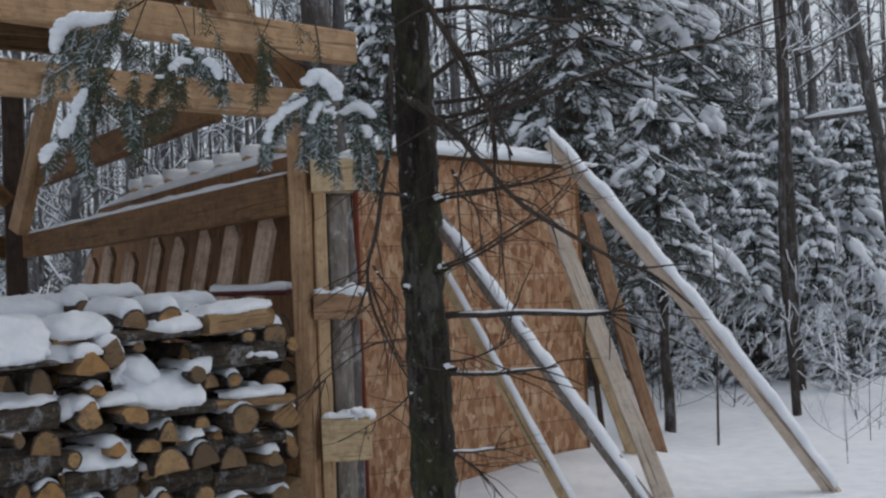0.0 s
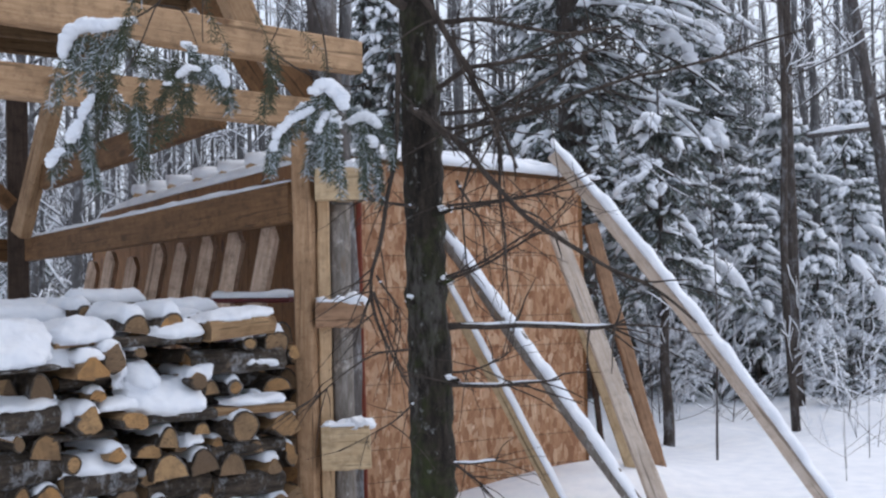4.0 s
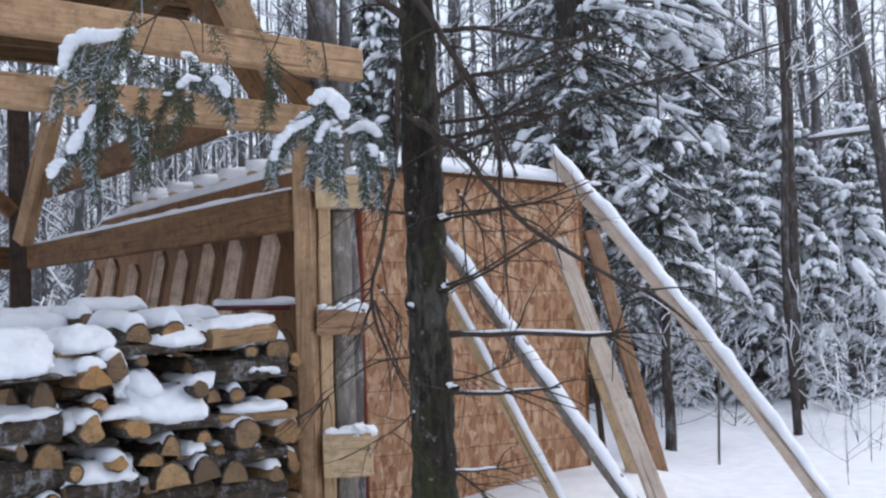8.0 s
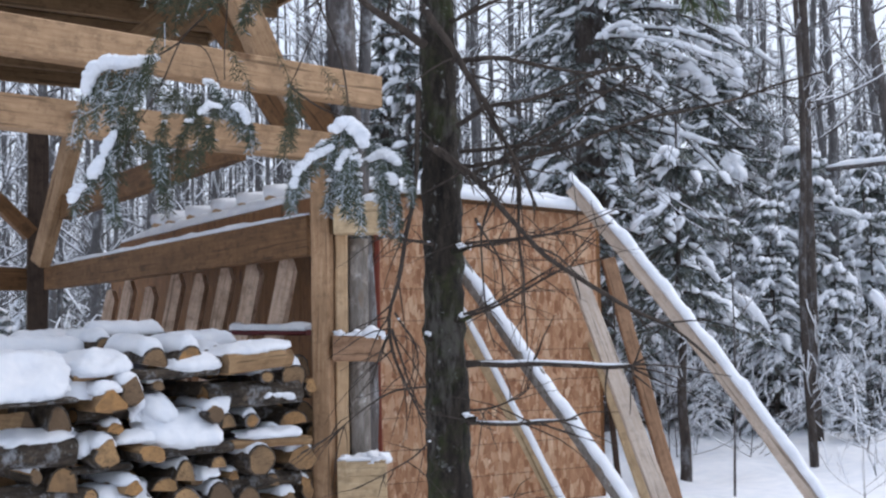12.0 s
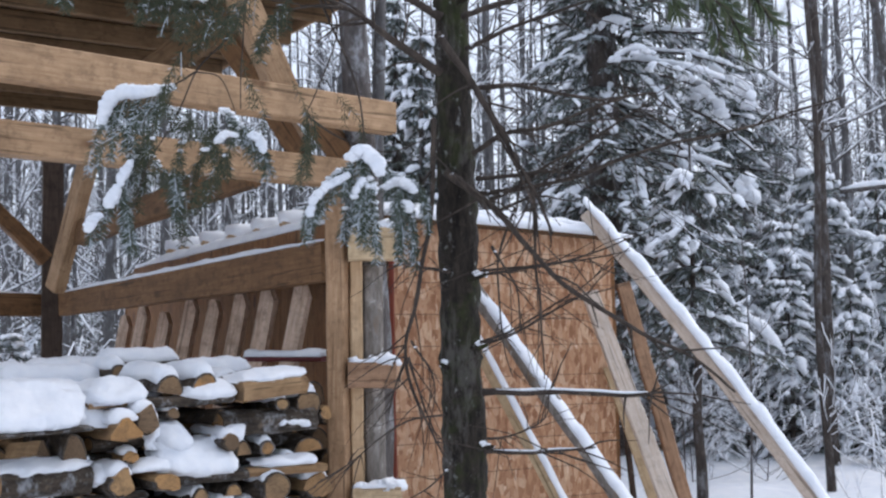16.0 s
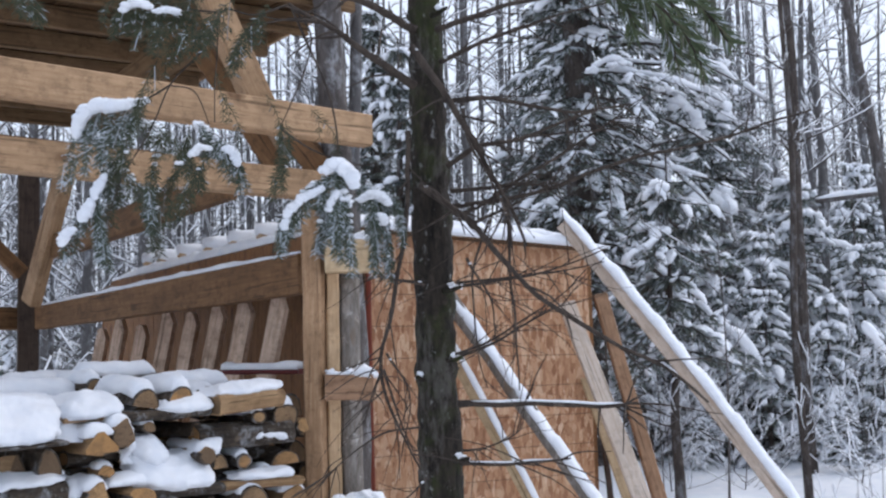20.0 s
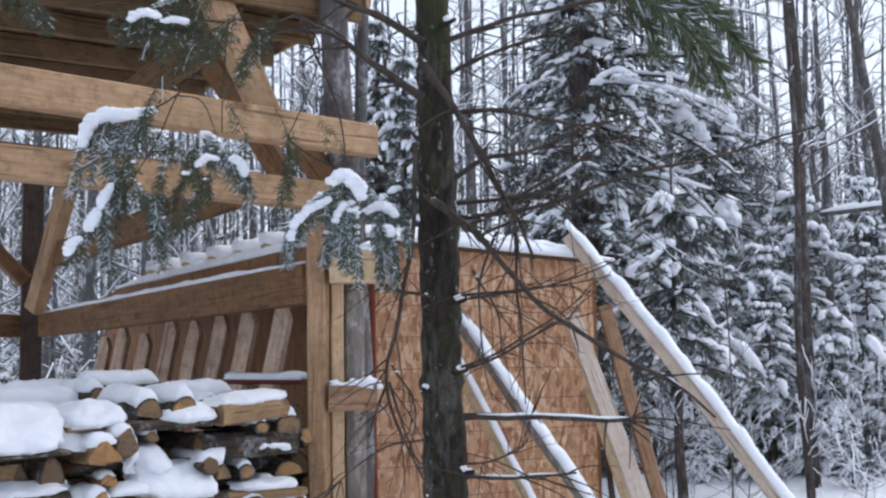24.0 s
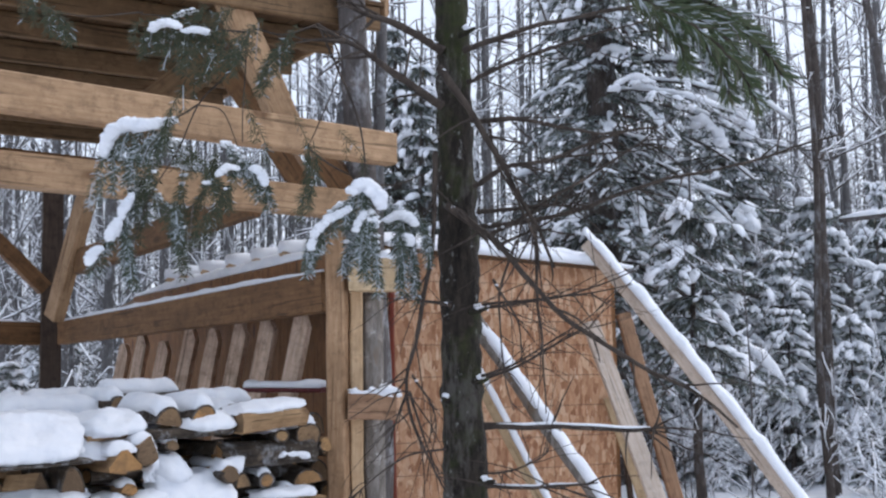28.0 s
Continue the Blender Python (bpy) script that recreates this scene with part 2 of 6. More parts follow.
RIMED = lumber("rimed_pickets", (0.78, 0.61, 0.48), (0.46, 0.31, 0.21), (0.22, 0.13, 0.08), dirt=0.6)
FROSTED = lumber("frosted_boards", (0.66, 0.57, 0.49), (0.48, 0.37, 0.28), (0.25, 0.17, 0.12), along=0)
BROWN = lumber("brown_planks", (0.41, 0.25, 0.15), (0.25, 0.140, 0.080), (0.10, 0.055, 0.03), dirt=0.5, along=0)
OSB = osb_material()
END = end_grain()
SPLIT_LAID = lumber("split_wood_crosswise", (0.44, 0.285, 0.15), (0.24, 0.14, 0.068), (0.11, 0.06, 0.03), along=0)
SPLIT = lumber("split_wood", (0.42, 0.275, 0.145), (0.23, 0.135, 0.065), (0.11, 0.06, 0.03), along=1)
BARK = bark_material("firewood_bark", (0.105, 0.078, 0.055), (0.014, 0.011, 0.009), scale=1.5, frost=0.16, along=1)
BARK_LAID = bark_material("firewood_bark_crosswise", (0.10, 0.076, 0.055), (0.012, 0.010, 0.0085), scale=1.3, frost=0.3, lichen=0.2, along=0)
BARK_GREY = bark_material("grey_log_bark", (0.30, 0.27, 0.24), (0.11, 0.092, 0.075), scale=1.2, lichen=0.55, crust=(0.165, 0.108, 0.066))
BARK_SPRUCE = bark_material("spruce_bark", (0.046, 0.036, 0.027), (0.007, 0.0055, 0.0045), moss=0.8, scale=1.6, lichen=0.34, crust=(0.085, 0.078, 0.068))
# frost and pale tone of these two barks also carry painted distance haze
BARK_TREE = bark_material("hardwood_bark", (0.125, 0.11, 0.102), (0.055, 0.048, 0.045), frost=0.28)
BARK_FAR = bark_material("hazed_far_bark", (0.135, 0.128, 0.125), (0.065, 0.062, 0.062), frost=0.36)
TWIG = bark_material("dead_twig", (0.09, 0.070, 0.056), (0.028, 0.022, 0.018))
BARK_BROWN = bark_material("far_spruce_bark", (0.088, 0.072, 0.062), (0.034, 0.027, 0.023), frost=0.2)
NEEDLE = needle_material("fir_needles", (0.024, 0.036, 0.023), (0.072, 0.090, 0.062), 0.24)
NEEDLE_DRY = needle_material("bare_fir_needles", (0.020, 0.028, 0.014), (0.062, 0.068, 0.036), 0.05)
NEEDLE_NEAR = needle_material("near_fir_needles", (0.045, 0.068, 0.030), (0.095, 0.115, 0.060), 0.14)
# far needles: distance haze is painted in as a paler, greyer tone
NEEDLE_HAZED = needle_material("hazed_spruce_needles", (0.066, 0.080, 0.072), (0.135, 0.150, 0.132), 0.22)
RED = plain("red_painted_metal", (0.20, 0.045, 0.025), 0.5)
TARP = plain("dark_red_tarp", (0.12, 0.02, 0.02), 0.4)


# ---- mesh tools ----
class Shape:
    """Collects the vertices and faces of one mesh."""

    def __init__(self):
        self.v, self.f, self.m = [], [], []

    def add(self, verts, faces, mat=0):
        k = len(self.v)
        self.v += [tuple(p) for p in verts]
        self.f += [tuple(i + k for i in q) for q in faces]
        self.m += [mat] * len(faces)

    def tube(self, pts, radii, sides=6, mat=0, rough=0.0, caps=True, squash=1.0, seed=0.0):
        pts = [Vector(p) for p in pts]
        ring, verts, faces = None, [], []
        for i, p in enumerate(pts):
            d = (pts[min(i + 1, len(pts) - 1)] - pts[max(i - 1, 0)]).normalized()
            if ring is None:
                a = d.orthogonal().normalized()
            else:
                a = (ring - d * ring.dot(d)).normalized()
            ring, b = a, d.cross(a)
            for k in range(sides):
                w = 2 * math.pi * k / sides
                r = radii[i] * (1 + rough * noise.noise(Vector((math.cos(w) * 1.7 + seed, math.sin(w) * 1.7, i * 0.6 + seed))))
                verts.append(p + a * (r * math.cos(w)) + b * (r * math.sin(w)))
            if i:
                for k in range(sides):
                    q = (k + 1) % sides
                    faces.append(((i - 1) * sides + k, (i - 1) * sides + q, i * sides + q, i * sides + k))
        if caps:
            n = len(pts) - 1
            faces += [tuple(range(sides - 1, -1, -1)), tuple(n * sides + k for k in range(sides))]
        self.add(verts, faces, mat)

    def ridge(self, pts, width, height, sides=5, seed=0.0, ends=0.35, sag=0.0):
        """A rounded bank of snow that lies along a line: flat below, domed above, tapered ends."""
        pts = [Vector(p) for p in pts]
        n, verts, faces, cols = len(pts), [], [], sides + 1
        for i, p in enumerate(pts):
            d = pts[min(i + 1, n - 1)] - pts[max(i - 1, 0)]
            side = Vector((d.y, -d.x, 0))
            if side.length < 1e-6:
                side = Vector((1, 0, 0))
            side.normalize()
            e = i / max(n - 1, 1)
            fade = min(1.0, ends + (1 - ends) * min(e, 1 - e) * 5)
            lump = 1 + 0.45 * noise.noise(p * 9 + Vector((seed, 0, 0)))
            for k in range(cols):
                w = math.pi * k / sides
                c, s = math.cos(w), math.sin(w)
                verts.append(p + side * (c * width * 0.5 * (0.75 + 0.25 * fade) * (1 + 0.2 * noise.noise(p * 14 + Vector((c * 2, seed, 0)))))
                             + Vector((0, 0, (abs(s) ** 0.7) * height * fade * lump - sag * abs(c) ** 2)))
            if i:
                for k in range(sides):
                    faces.append(((i - 1) * cols + k, i * cols + k, i * cols + k + 1, (i - 1) * cols + k + 1))
                faces.append(((i - 1) * cols + sides, i * cols + sides, i * cols, (i - 1) * cols))
        faces += [tuple(range(cols)), tuple((n - 1) * cols + k for k in range(cols - 1, -1, -1))]
        self.add(verts, faces)

    def clot(self, pts, r, seed=0.0, sides=9, lumpy=0.5):
        """Snow that clings round a twig: one closed lumpy body along a line."""
        pts = [Vector(p) for p in pts]
        n = len(pts)
        radii = []
        for i, p in enumerate(pts):
            e = i / (n - 1)
            radii.append(max(0.002, r * (math.sin(math.pi * min(1, max(0, 0.06 + 0.88 * e))) ** 0.5) * (1 + lumpy * noise.noise(p * (0.55 / r) + Vector((seed, 0, 0))))))
        self.tube(pts, radii, sides, rough=0.45, seed=seed)

    def shell(self, length, rx, rz, cz, thick, seed=0.0, ax=1, n=9, inset=0.0):
        """Snow draped over a log that lies along x (ax=0) or y (ax=1): it thins out down the flanks to a ragged edge."""
        m = max(6, int(length / 0.028))
        verts, faces = [], []
        for i in range(m + 1):
            y = inset + (length - 2 * inset) * i / m
            e = min(1.0, 0.35 + 0.65 * (min(1.0, min(i, m - i) * length / m / max(0.03, thick))) ** 0.5)
            w0 = 0.55 + 0.26 * noise.noise(Vector((y * 8, seed, 0))) + 0.2 * noise.noise(Vector((y * 27, seed, 3)))
            w1 = math.pi - 0.55 - 0.35 * noise.noise(Vector((y * 11, seed, 8)))
            for k in range(n + 1):
                w = w0 + (w1 - w0) * k / n
                lump = 1 + min(0.5, 0.014 / thick) * noise.noise(Vector((y * 14, w * 1.6, seed))) + min(0.25, 0.006 / thick) * noise.noise(Vector((y * 45, w * 5, seed)))
                t = thick * e * lump * max(0.0, math.sin(math.pi * k / n)) ** 0.6
                x, z = (rx * 0.97 + t * 0.6) * math.cos(w), cz + (rz * 0.97) * math.sin(w) + t
                verts.append((x, y, z) if ax else (y, -x, z))
        c = n + 1
        for i in range(m):
            for k in range(n):
                faces.append((i * c + k, i * c + k + 1, (i + 1) * c + k + 1, (i + 1) * c + k))
            faces.append((i * c, (i + 1) * c, (i + 1) * c + n, i * c + n))
        faces += [tuple(range(c))[::-1], tuple(m * c + k for k in range(c))]
        self.add(verts, faces)

    def pad(self, pts, w, flat, seed=0.0, sides=8, lumpy=0.5):
        """A long soft pad of snow that lies along a drooping line, wider than it is high."""
        pts, verts, faces = [Vector(p) for p in pts], [], []
        n = len(pts)
        for i, p in enumerate(pts):
            d = pts[min(i + 1, n - 1)] - pts[max(i - 1, 0)]
            side = Vector((-d.y, d.x, 0))
            side = side.normalized() if side.length > 1e-5 else Vector((1, 0, 0))
            up = d.normalized().cross(side)
            up = -up if up.z < 0 else up
            e = i / (n - 1)
            r = w * math.sin(math.pi * (0.10 + 0.82 * e)) ** 0.6 * (1 + lumpy * noise.noise(p * (0.45 / w) + Vector((seed, 0, 0))))
            for k in range(sides):
                a = 2 * math.pi * k / sides
                q = r * (1 + 0.35 * noise.noise(Vector((math.cos(a) * 1.4 + seed, math.sin(a) * 1.4, i * 0.8))))
                verts.append(p + side * (q * math.cos(a)) + up * (q * flat * (math.sin(a) + 0.4)))
            if i:
                faces += [((i - 1) * sides + k, (i - 1) * sides + (k + 1) % sides, i * sides + (k + 1) % sides, i * sides + k) for k in range(sides)]
        faces += [tuple(range(sides - 1, -1, -1)), tuple((n - 1) * sides + k for k in range(sides))]
        self.add(verts, faces)

    def clump(self, c, w, rnd):
        """A knobbly clump of snow made of small lumps."""
        for _ in range(6 if w < 0.1 else 10):
            d = Vector((rnd.uniform(-1, 1), rnd.uniform(-1, 1), rnd.uniform(-0.4, 0.4))) * (w * 0.8)
            self.blob(Vector(c) + d, w * rnd.uniform(0.22, 0.52), rnd.uniform(0.5, 0.8), seed=rnd.uniform(0, 50), rough=0.8, n=7, m=5)

    def blob(self, c, r, flat=0.6, seed=0.0, rough=0.35, n=8, m=5):
        """A lump of snow."""
        c, verts, faces = Vector(c), [], []
        for i in range(1, m):
            t = math.pi * i / m
            for k in range(n):
                w = 2 * math.pi * k / n
                d = Vector((math.sin(t) * math.cos(w), math.sin(t) * math.sin(w), math.cos(t)))
                q = r * (1 + rough * noise.noise(d * 1.4 + c * 7 + Vector((seed, 0, 0))))
                verts.append(c + Vector((d.x * q, d.y * q, d.z * q * flat)))
        top, bot = len(verts), len(verts) + 1
        verts += [c + Vector((0, 0, r * flat)), c - Vector((0, 0, r * flat))]
        for i in range(m - 2):
            for k in range(n):
                q = (k + 1) % n
                faces.append((i * n + k, (i + 1) * n + k, (i + 1) * n + q, i * n + q))
        for k in range(n):
            q = (k + 1) % n
            faces += [(top, k, q), (bot, (m - 2) * n + q, (m - 2) * n + k)]
        self.add(verts, faces)

    def blade(self, p, d, length, width, up):
        """One needle, a long thin kite."""
        s = d.cross(up)
        if s.length < 1e-5:
            s = Vector((1, 0, 0))
        s.normalize()
        self.add((p, p + d * (length * 0.4) + s * (width / 2), p + d * length, p + d * (length * 0.4) - s * (width / 2)), ((0, 1, 2, 3),))

    def mesh(self, name, mats, smooth=True):
        me = bpy.data.meshes.new(name)
        me.from_pydata(self.v, [], self.f)
        for mt in mats:
            me.materials.append(mt)
        if len(mats) > 1:
            me.polygons.foreach_set("material_index", self.m)
        me.polygons.foreach_set("use_smooth", [smooth] * len(self.f))
        me.update()
        return me


def thing(name, loc, label, category, group="", kind="", turn=0.0):
    ob = new(name)
    ob.empty_display_size = 0.1
    ob.matrix_basis = pose(*loc, 0, 0, turn)
    return tagged(ob, label, category, group, kind)


def part(name, shape, mats, parent, label="", smooth=True, kind="", m=None):
    """One mesh object under a thing or under a part."""
    mats = mats if isinstance(mats, (list, tuple)) else [mats]
    data = shape.mesh(name, mats, smooth) if isinstance(shape, Shape) else shape
    ob = new(name, data)
    ob.parent = parent
    if m is not None:
        ob.matrix_basis = m
    return tagged(ob, label, "", "", kind)


def solid(name, shape, mats, label, category, kind="", group="", m=None, smooth=True):
    """A thing that is one mesh."""
    mats = mats if isinstance(mats, (list, tuple)) else [mats]
    ob = new(name, shape.mesh(name, mats, smooth))
    if m is not None:
        ob.matrix_basis = m
    return tagged(ob, label, category, group, kind)


def timber_shape(length, w0, h0, w1=None, h1=None, seed=0.0, wob=0.004, axis=0, steps=10, bev=0.008):
    """A sawn timber along one axis from the origin, with eased edges and slightly wavy faces; it may taper."""
    w1, h1 = w1 or w0, h1 or h0
    s, ring = Shape(), 8
    verts, faces = [], []
    for i in range(steps + 1):
        e = i / steps
        w, h = (w0 + (w1 - w0) * e) / 2, (h0 + (h1 - h0) * e) / 2
        dx, dz = wob * noise.noise(Vector((i * 0.5, seed, 1))), wob * noise.noise(Vector((i * 0.5, seed, 9)))
        for a, c in ((w - bev, h), (w, h - bev), (w, bev - h), (w - bev, -h), (bev - w, -h), (-w, bev - h), (-w, h - bev), (bev - w, h)):
            q = wob * 0.6 * noise.noise(Vector((i * 0.9 + seed, a * 20, c * 20)))
            u = length * e
            p = (u, a + dx + q, c + dz + q)
            verts.append(p if axis == 0 else ((a + dx + q, c + dz + q, u) if axis == 2 else (a + dx + q, u, c + dz + q)))
        if i:
            for k in range(ring):
                n = (k + 1) % ring
                f = ((i - 1) * ring + k, i * ring + k, i * ring + n, (i - 1) * ring + n)
                faces.append(f if axis == 1 else f[::-1])
    c0, c1 = tuple(range(ring)), tuple(steps * ring + k for k in range(ring))
    faces += [c0 if axis != 1 else c0[::-1], c1[::-1] if axis != 1 else c1]
    s.add(verts, faces)
    return s


def along(a, b, roll=0.0):
    """The pose whose x axis runs from a to b."""
    a, b = Vector(a), Vector(b)
    d = (b - a).normalized()
    up = Vector((0, 0, 1)) if abs(d.z) < 0.98 else Vector((0, 1, 0))
    y = up.cross(d).normalized()
    z = d.cross(y)
    m = Matrix((d, y, z)).transposed().to_4x4()
    return Matrix.Translation(a) @ m @ Matrix.Rotation(radians(roll), 4, "X")


def beam(name, a, b, w, h, mat, parent=None, label="", category="beam", w1=None, h1=None, roll=0.0, group="", wob=0.004, steps=10):
    """A timber from a to b (its middle line); w across, h upright."""
    sh = timber_shape((Vector(b) - Vector(a)).length, w, h, w1, h1, seed=sum(a) * 3.1, wob=wob, steps=steps)
    if parent is None:
        return solid(name, sh, mat, label, category, group=group, m=along(a, b, roll), smooth=False)
    return part(name, sh, mat, parent, label, smooth=False, m=parent.matrix_basis.inverted() @ along(a, b, roll))


def snow_line(a, b, width, height, steps=14, seed=0.0, ends=0.5):
    s = Shape()
    a, b = Vector(a), Vector(b)
    s.ridge([a.lerp(b, i / steps) for i in range(steps + 1)], width, height, seed=seed, ends=ends)
    return s


# ---- ground ----
def ground_height(x, y):
    z = 0.05 * noise.noise(Vector((x * 0.35, y * 0.35, 0))) + 0.018 * noise.noise(Vector((x * 1.3, y * 1.3, 4)))
    z += 0.012 * noise.noise(Vector((x * 3.1, y * 3.1, 11)))
    z += 0.19 * math.exp(-((x - 1.2) ** 2 + (y - 8.5) ** 2) / 0.55)
    z += 0.06 * math.exp(-((x - 0.5) ** 2 + (y - 7.9) ** 2) / 0.3)
    rough = max(0.0, min(1.0, (y - 9.0) / 2.0)) * max(0.0, min(1.0, (x - 1.6) / 0.6))
    z += rough * (0.11 * noise.noise(Vector((x * 1.9, y * 1.1, 21))) + 0.05 * noise.noise(Vector((x * 4.7, y * 2.6, 31))))
    far = max(0.0, math.hypot(x, y) - 11)
    return z + 0.012 * far + 0.045 * min(far, 8.0) + 0.25 * min(1.0, far / 14) * noise.noise(Vector((x * 0.12, y * 0.12, 7)))


def build_ground():
    s, n = Shape(), 240
    def spread(i):
        e = 2 * i / n - 1
        return 500 * math.copysign(abs(e) ** 3.4, e) + 9 * e
    verts = [(spread(i), 8 + spread(j), ground_height(spread(i), 8 + spread(j))) for j in range(n + 1) for i in range(n + 1)]
    w = n + 1
    s.add(verts, [(j * w + i, j * w + i + 1, (j + 1) * w + i + 1, (j + 1) * w + i) for j in range(n) for i in range(n)])
    solid("ground", s, SNOW, "deep smooth white snow over the forest floor", "ground", kind="structure")


build_ground()

# ---- open timber woodshed: axes along its front and towards its back ----
U, V = Vector((0.75, 0.66, 0)).normalized(), Vector((-0.66, 0.75, 0)).normalized()
POST = Vector((-0.575, 6.655, 0))


def shed_at(u, v, z):
    return POST + U * u + V * v + Vector((0, 0, z))


SHED = thing("timber_woodshed", tuple(POST), "open timber-frame woodshed of hewn posts and beams, roofed with rough boards", "woodshed")


def upright(name, x, y, z0, z1, w, d, mat, parent, turn=0.0, label="", wob=0.005):
    sh = timber_shape(z1 - z0, w, d, seed=x * 7, axis=2, wob=wob, steps=14)
    return part(name, sh, mat, parent, label, smooth=False, m=parent.matrix_basis.inverted() @ pose(x, y, z0, 0, 0, turn))


upright("post", -0.575, 6.655, -0.1, 2.30, 0.104, 0.104, TIMBER, SHED, -14)
upright("post", -3.19, 9.92, -0.1, 3.20, 0.165, 0.165, TIMBER_DARK, SHED, 20, "dark weathered post")
upright("post", -4.6, 2.75, -0.1, 2.30, 0.12, 0.12, TIMBER, SHED, -14)
upright("post", -6.6, 6.3, -0.1, 3.2, 0.15, 0.15, TIMBER_DARK, SHED, 20)
# front plate, upper front beam, side beam with snow on it
beam("beam", shed_at(0.10, -0.02, 2.352), shed_at(-4.9, -0.02, 2.36), 0.13, 0.155, TIMBER_H, SHED)
beam("beam", (-0.27, 6.70, 2.665), (-0.27 - 4.8 * U.x, 6.70 - 4.8 * U.y, 2.685), 0.11, 0.175, TIMBER_H, SHED)
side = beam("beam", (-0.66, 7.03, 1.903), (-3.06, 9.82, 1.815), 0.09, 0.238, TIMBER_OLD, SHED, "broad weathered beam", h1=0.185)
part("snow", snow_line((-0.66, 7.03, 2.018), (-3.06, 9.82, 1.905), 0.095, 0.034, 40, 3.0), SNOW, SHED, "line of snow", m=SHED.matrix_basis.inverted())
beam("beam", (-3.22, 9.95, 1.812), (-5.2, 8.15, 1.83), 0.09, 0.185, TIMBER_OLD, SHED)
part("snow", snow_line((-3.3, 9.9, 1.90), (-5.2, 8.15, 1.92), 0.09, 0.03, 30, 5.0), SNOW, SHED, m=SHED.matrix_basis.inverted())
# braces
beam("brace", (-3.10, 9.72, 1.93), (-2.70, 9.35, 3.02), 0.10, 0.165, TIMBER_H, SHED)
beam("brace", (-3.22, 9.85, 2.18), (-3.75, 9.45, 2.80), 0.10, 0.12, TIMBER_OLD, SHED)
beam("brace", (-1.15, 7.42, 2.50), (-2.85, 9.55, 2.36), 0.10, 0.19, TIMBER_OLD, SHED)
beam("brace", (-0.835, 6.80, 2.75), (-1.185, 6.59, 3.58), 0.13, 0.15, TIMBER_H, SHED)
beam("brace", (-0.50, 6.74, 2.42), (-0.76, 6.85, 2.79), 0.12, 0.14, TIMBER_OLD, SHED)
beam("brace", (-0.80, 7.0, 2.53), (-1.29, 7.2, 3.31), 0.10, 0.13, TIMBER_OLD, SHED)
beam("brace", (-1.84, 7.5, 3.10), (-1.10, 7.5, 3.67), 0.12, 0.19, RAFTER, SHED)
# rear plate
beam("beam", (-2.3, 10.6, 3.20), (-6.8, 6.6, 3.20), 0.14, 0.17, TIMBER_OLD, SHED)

# roof: boards over rafters, seen from below
UR, VR = Vector((0.835, 0.55, 0)), Vector((-0.55, 0.835, 0))
EDGE = Vector((-0.19, 6.82, 3.60))
ROOF = thing("board_roof", tuple(EDGE), "rough brown board roof on sawn rafters, seen from beneath, snow on top", "roof")
RI = ROOF.matrix_basis.inverted()
for i in range(8):
    a = EDGE + VR * (0.26 + 0.58 * i) + Vector((0, 0, -0.085))
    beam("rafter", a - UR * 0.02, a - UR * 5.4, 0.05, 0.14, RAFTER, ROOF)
for i in range(18):
    a = EDGE - UR * (0.14 + 0.29 * i) + VR * 0.22
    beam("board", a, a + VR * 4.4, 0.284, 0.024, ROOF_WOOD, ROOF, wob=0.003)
beam("fascia", EDGE + VR * 0.22 + UR * 0.02, EDGE + VR * 4.6 + UR * 0.02, 0.03, 0.13, TIMBER_H, ROOF)
sn = Shape()
for k in range(9):
    o = EDGE - UR * (0.3 + 0.6 * k) + Vector((0, 0, 0.013))
    sn.ridge([o + VR * (0.22 + 0.22 * i) for i in range(21)], 0.66, 0.16, seed=k)
part("snow", sn, SNOW, ROOF, "thick snow", m=RI)

# spacer blocks, board and bark-covered log beside the front post
STACK = thing("log_buttress", (-0.38, 6.7, 0), "bark-covered log upright with sawn spacer blocks beside a post", "timber post")
SI = STACK.matrix_basis.inverted()
upright("board", -0.474, 6.69, -0.05, 1.90, 0.070, 0.05, PALE, STACK, 0)
lg = Shape()
lg.tube([(0, 0, -0.1 + 0.15 * i) for i in range(14)], [0.058 + 0.005 * noise.noise(Vector((i, 3, 1))) for i in range(14)], 14, rough=0.1)
part("log", lg, BARK_GREY, STACK, "grey bark log", m=SI @ pose(-0.384, 6.735, 0))
for z0, z1, x0, x1, mt, tilt in ((1.864, 2.046, -0.503, -0.244, PALE_H, 0), (1.178, 1.318, -0.514, -0.255, BROWN, 1), (0.412, 0.645, -0.495, -0.236, PALE_H, -1)):
    blk = part("block", timber_shape(x1 - x0, 0.13, z1 - z0, seed=z0 * 9, wob=0.008, steps=6), mt, STACK, "sawn block", smooth=False, m=SI @ pose(x0, 6.61, (z0 + z1) / 2, 0, tilt, 0))
    cap = Shape()
    for k, (px, r) in enumerate(((0.035, 0.022), (0.13, 0.026), (0.20, 0.038), (0.235, 0.03))):
        cap.blob((px, -0.012, (z1 - z0) / 2 + 0.006), r * 1.6, 0.6, seed=z0 * 7 + k, rough=0.9, n=14, m=9)
    cap.ridge([((x1 - x0) * i / 10, 0, (z1 - z0) / 2 - 0.002) for i in range(11)], 0.13, 0.022, seed=z0 * 5)
    part("snow", cap, SNOW, blk, "lumpy snow")

# ---- strand-board shed ----
C0, CU = Vector((-0.33, 7.47, 0)), Vector((0.866, 0.5, 0))
CV = Vector((-0.5, 0.866, 0))
WIDE, LONG = 1.76, 5.9
HUT = thing("strand_board_shed", tuple(C0), "small shed sheathed in raw strand board with snowy pole roof", "shed")
HI = HUT.matrix_basis.inverted()


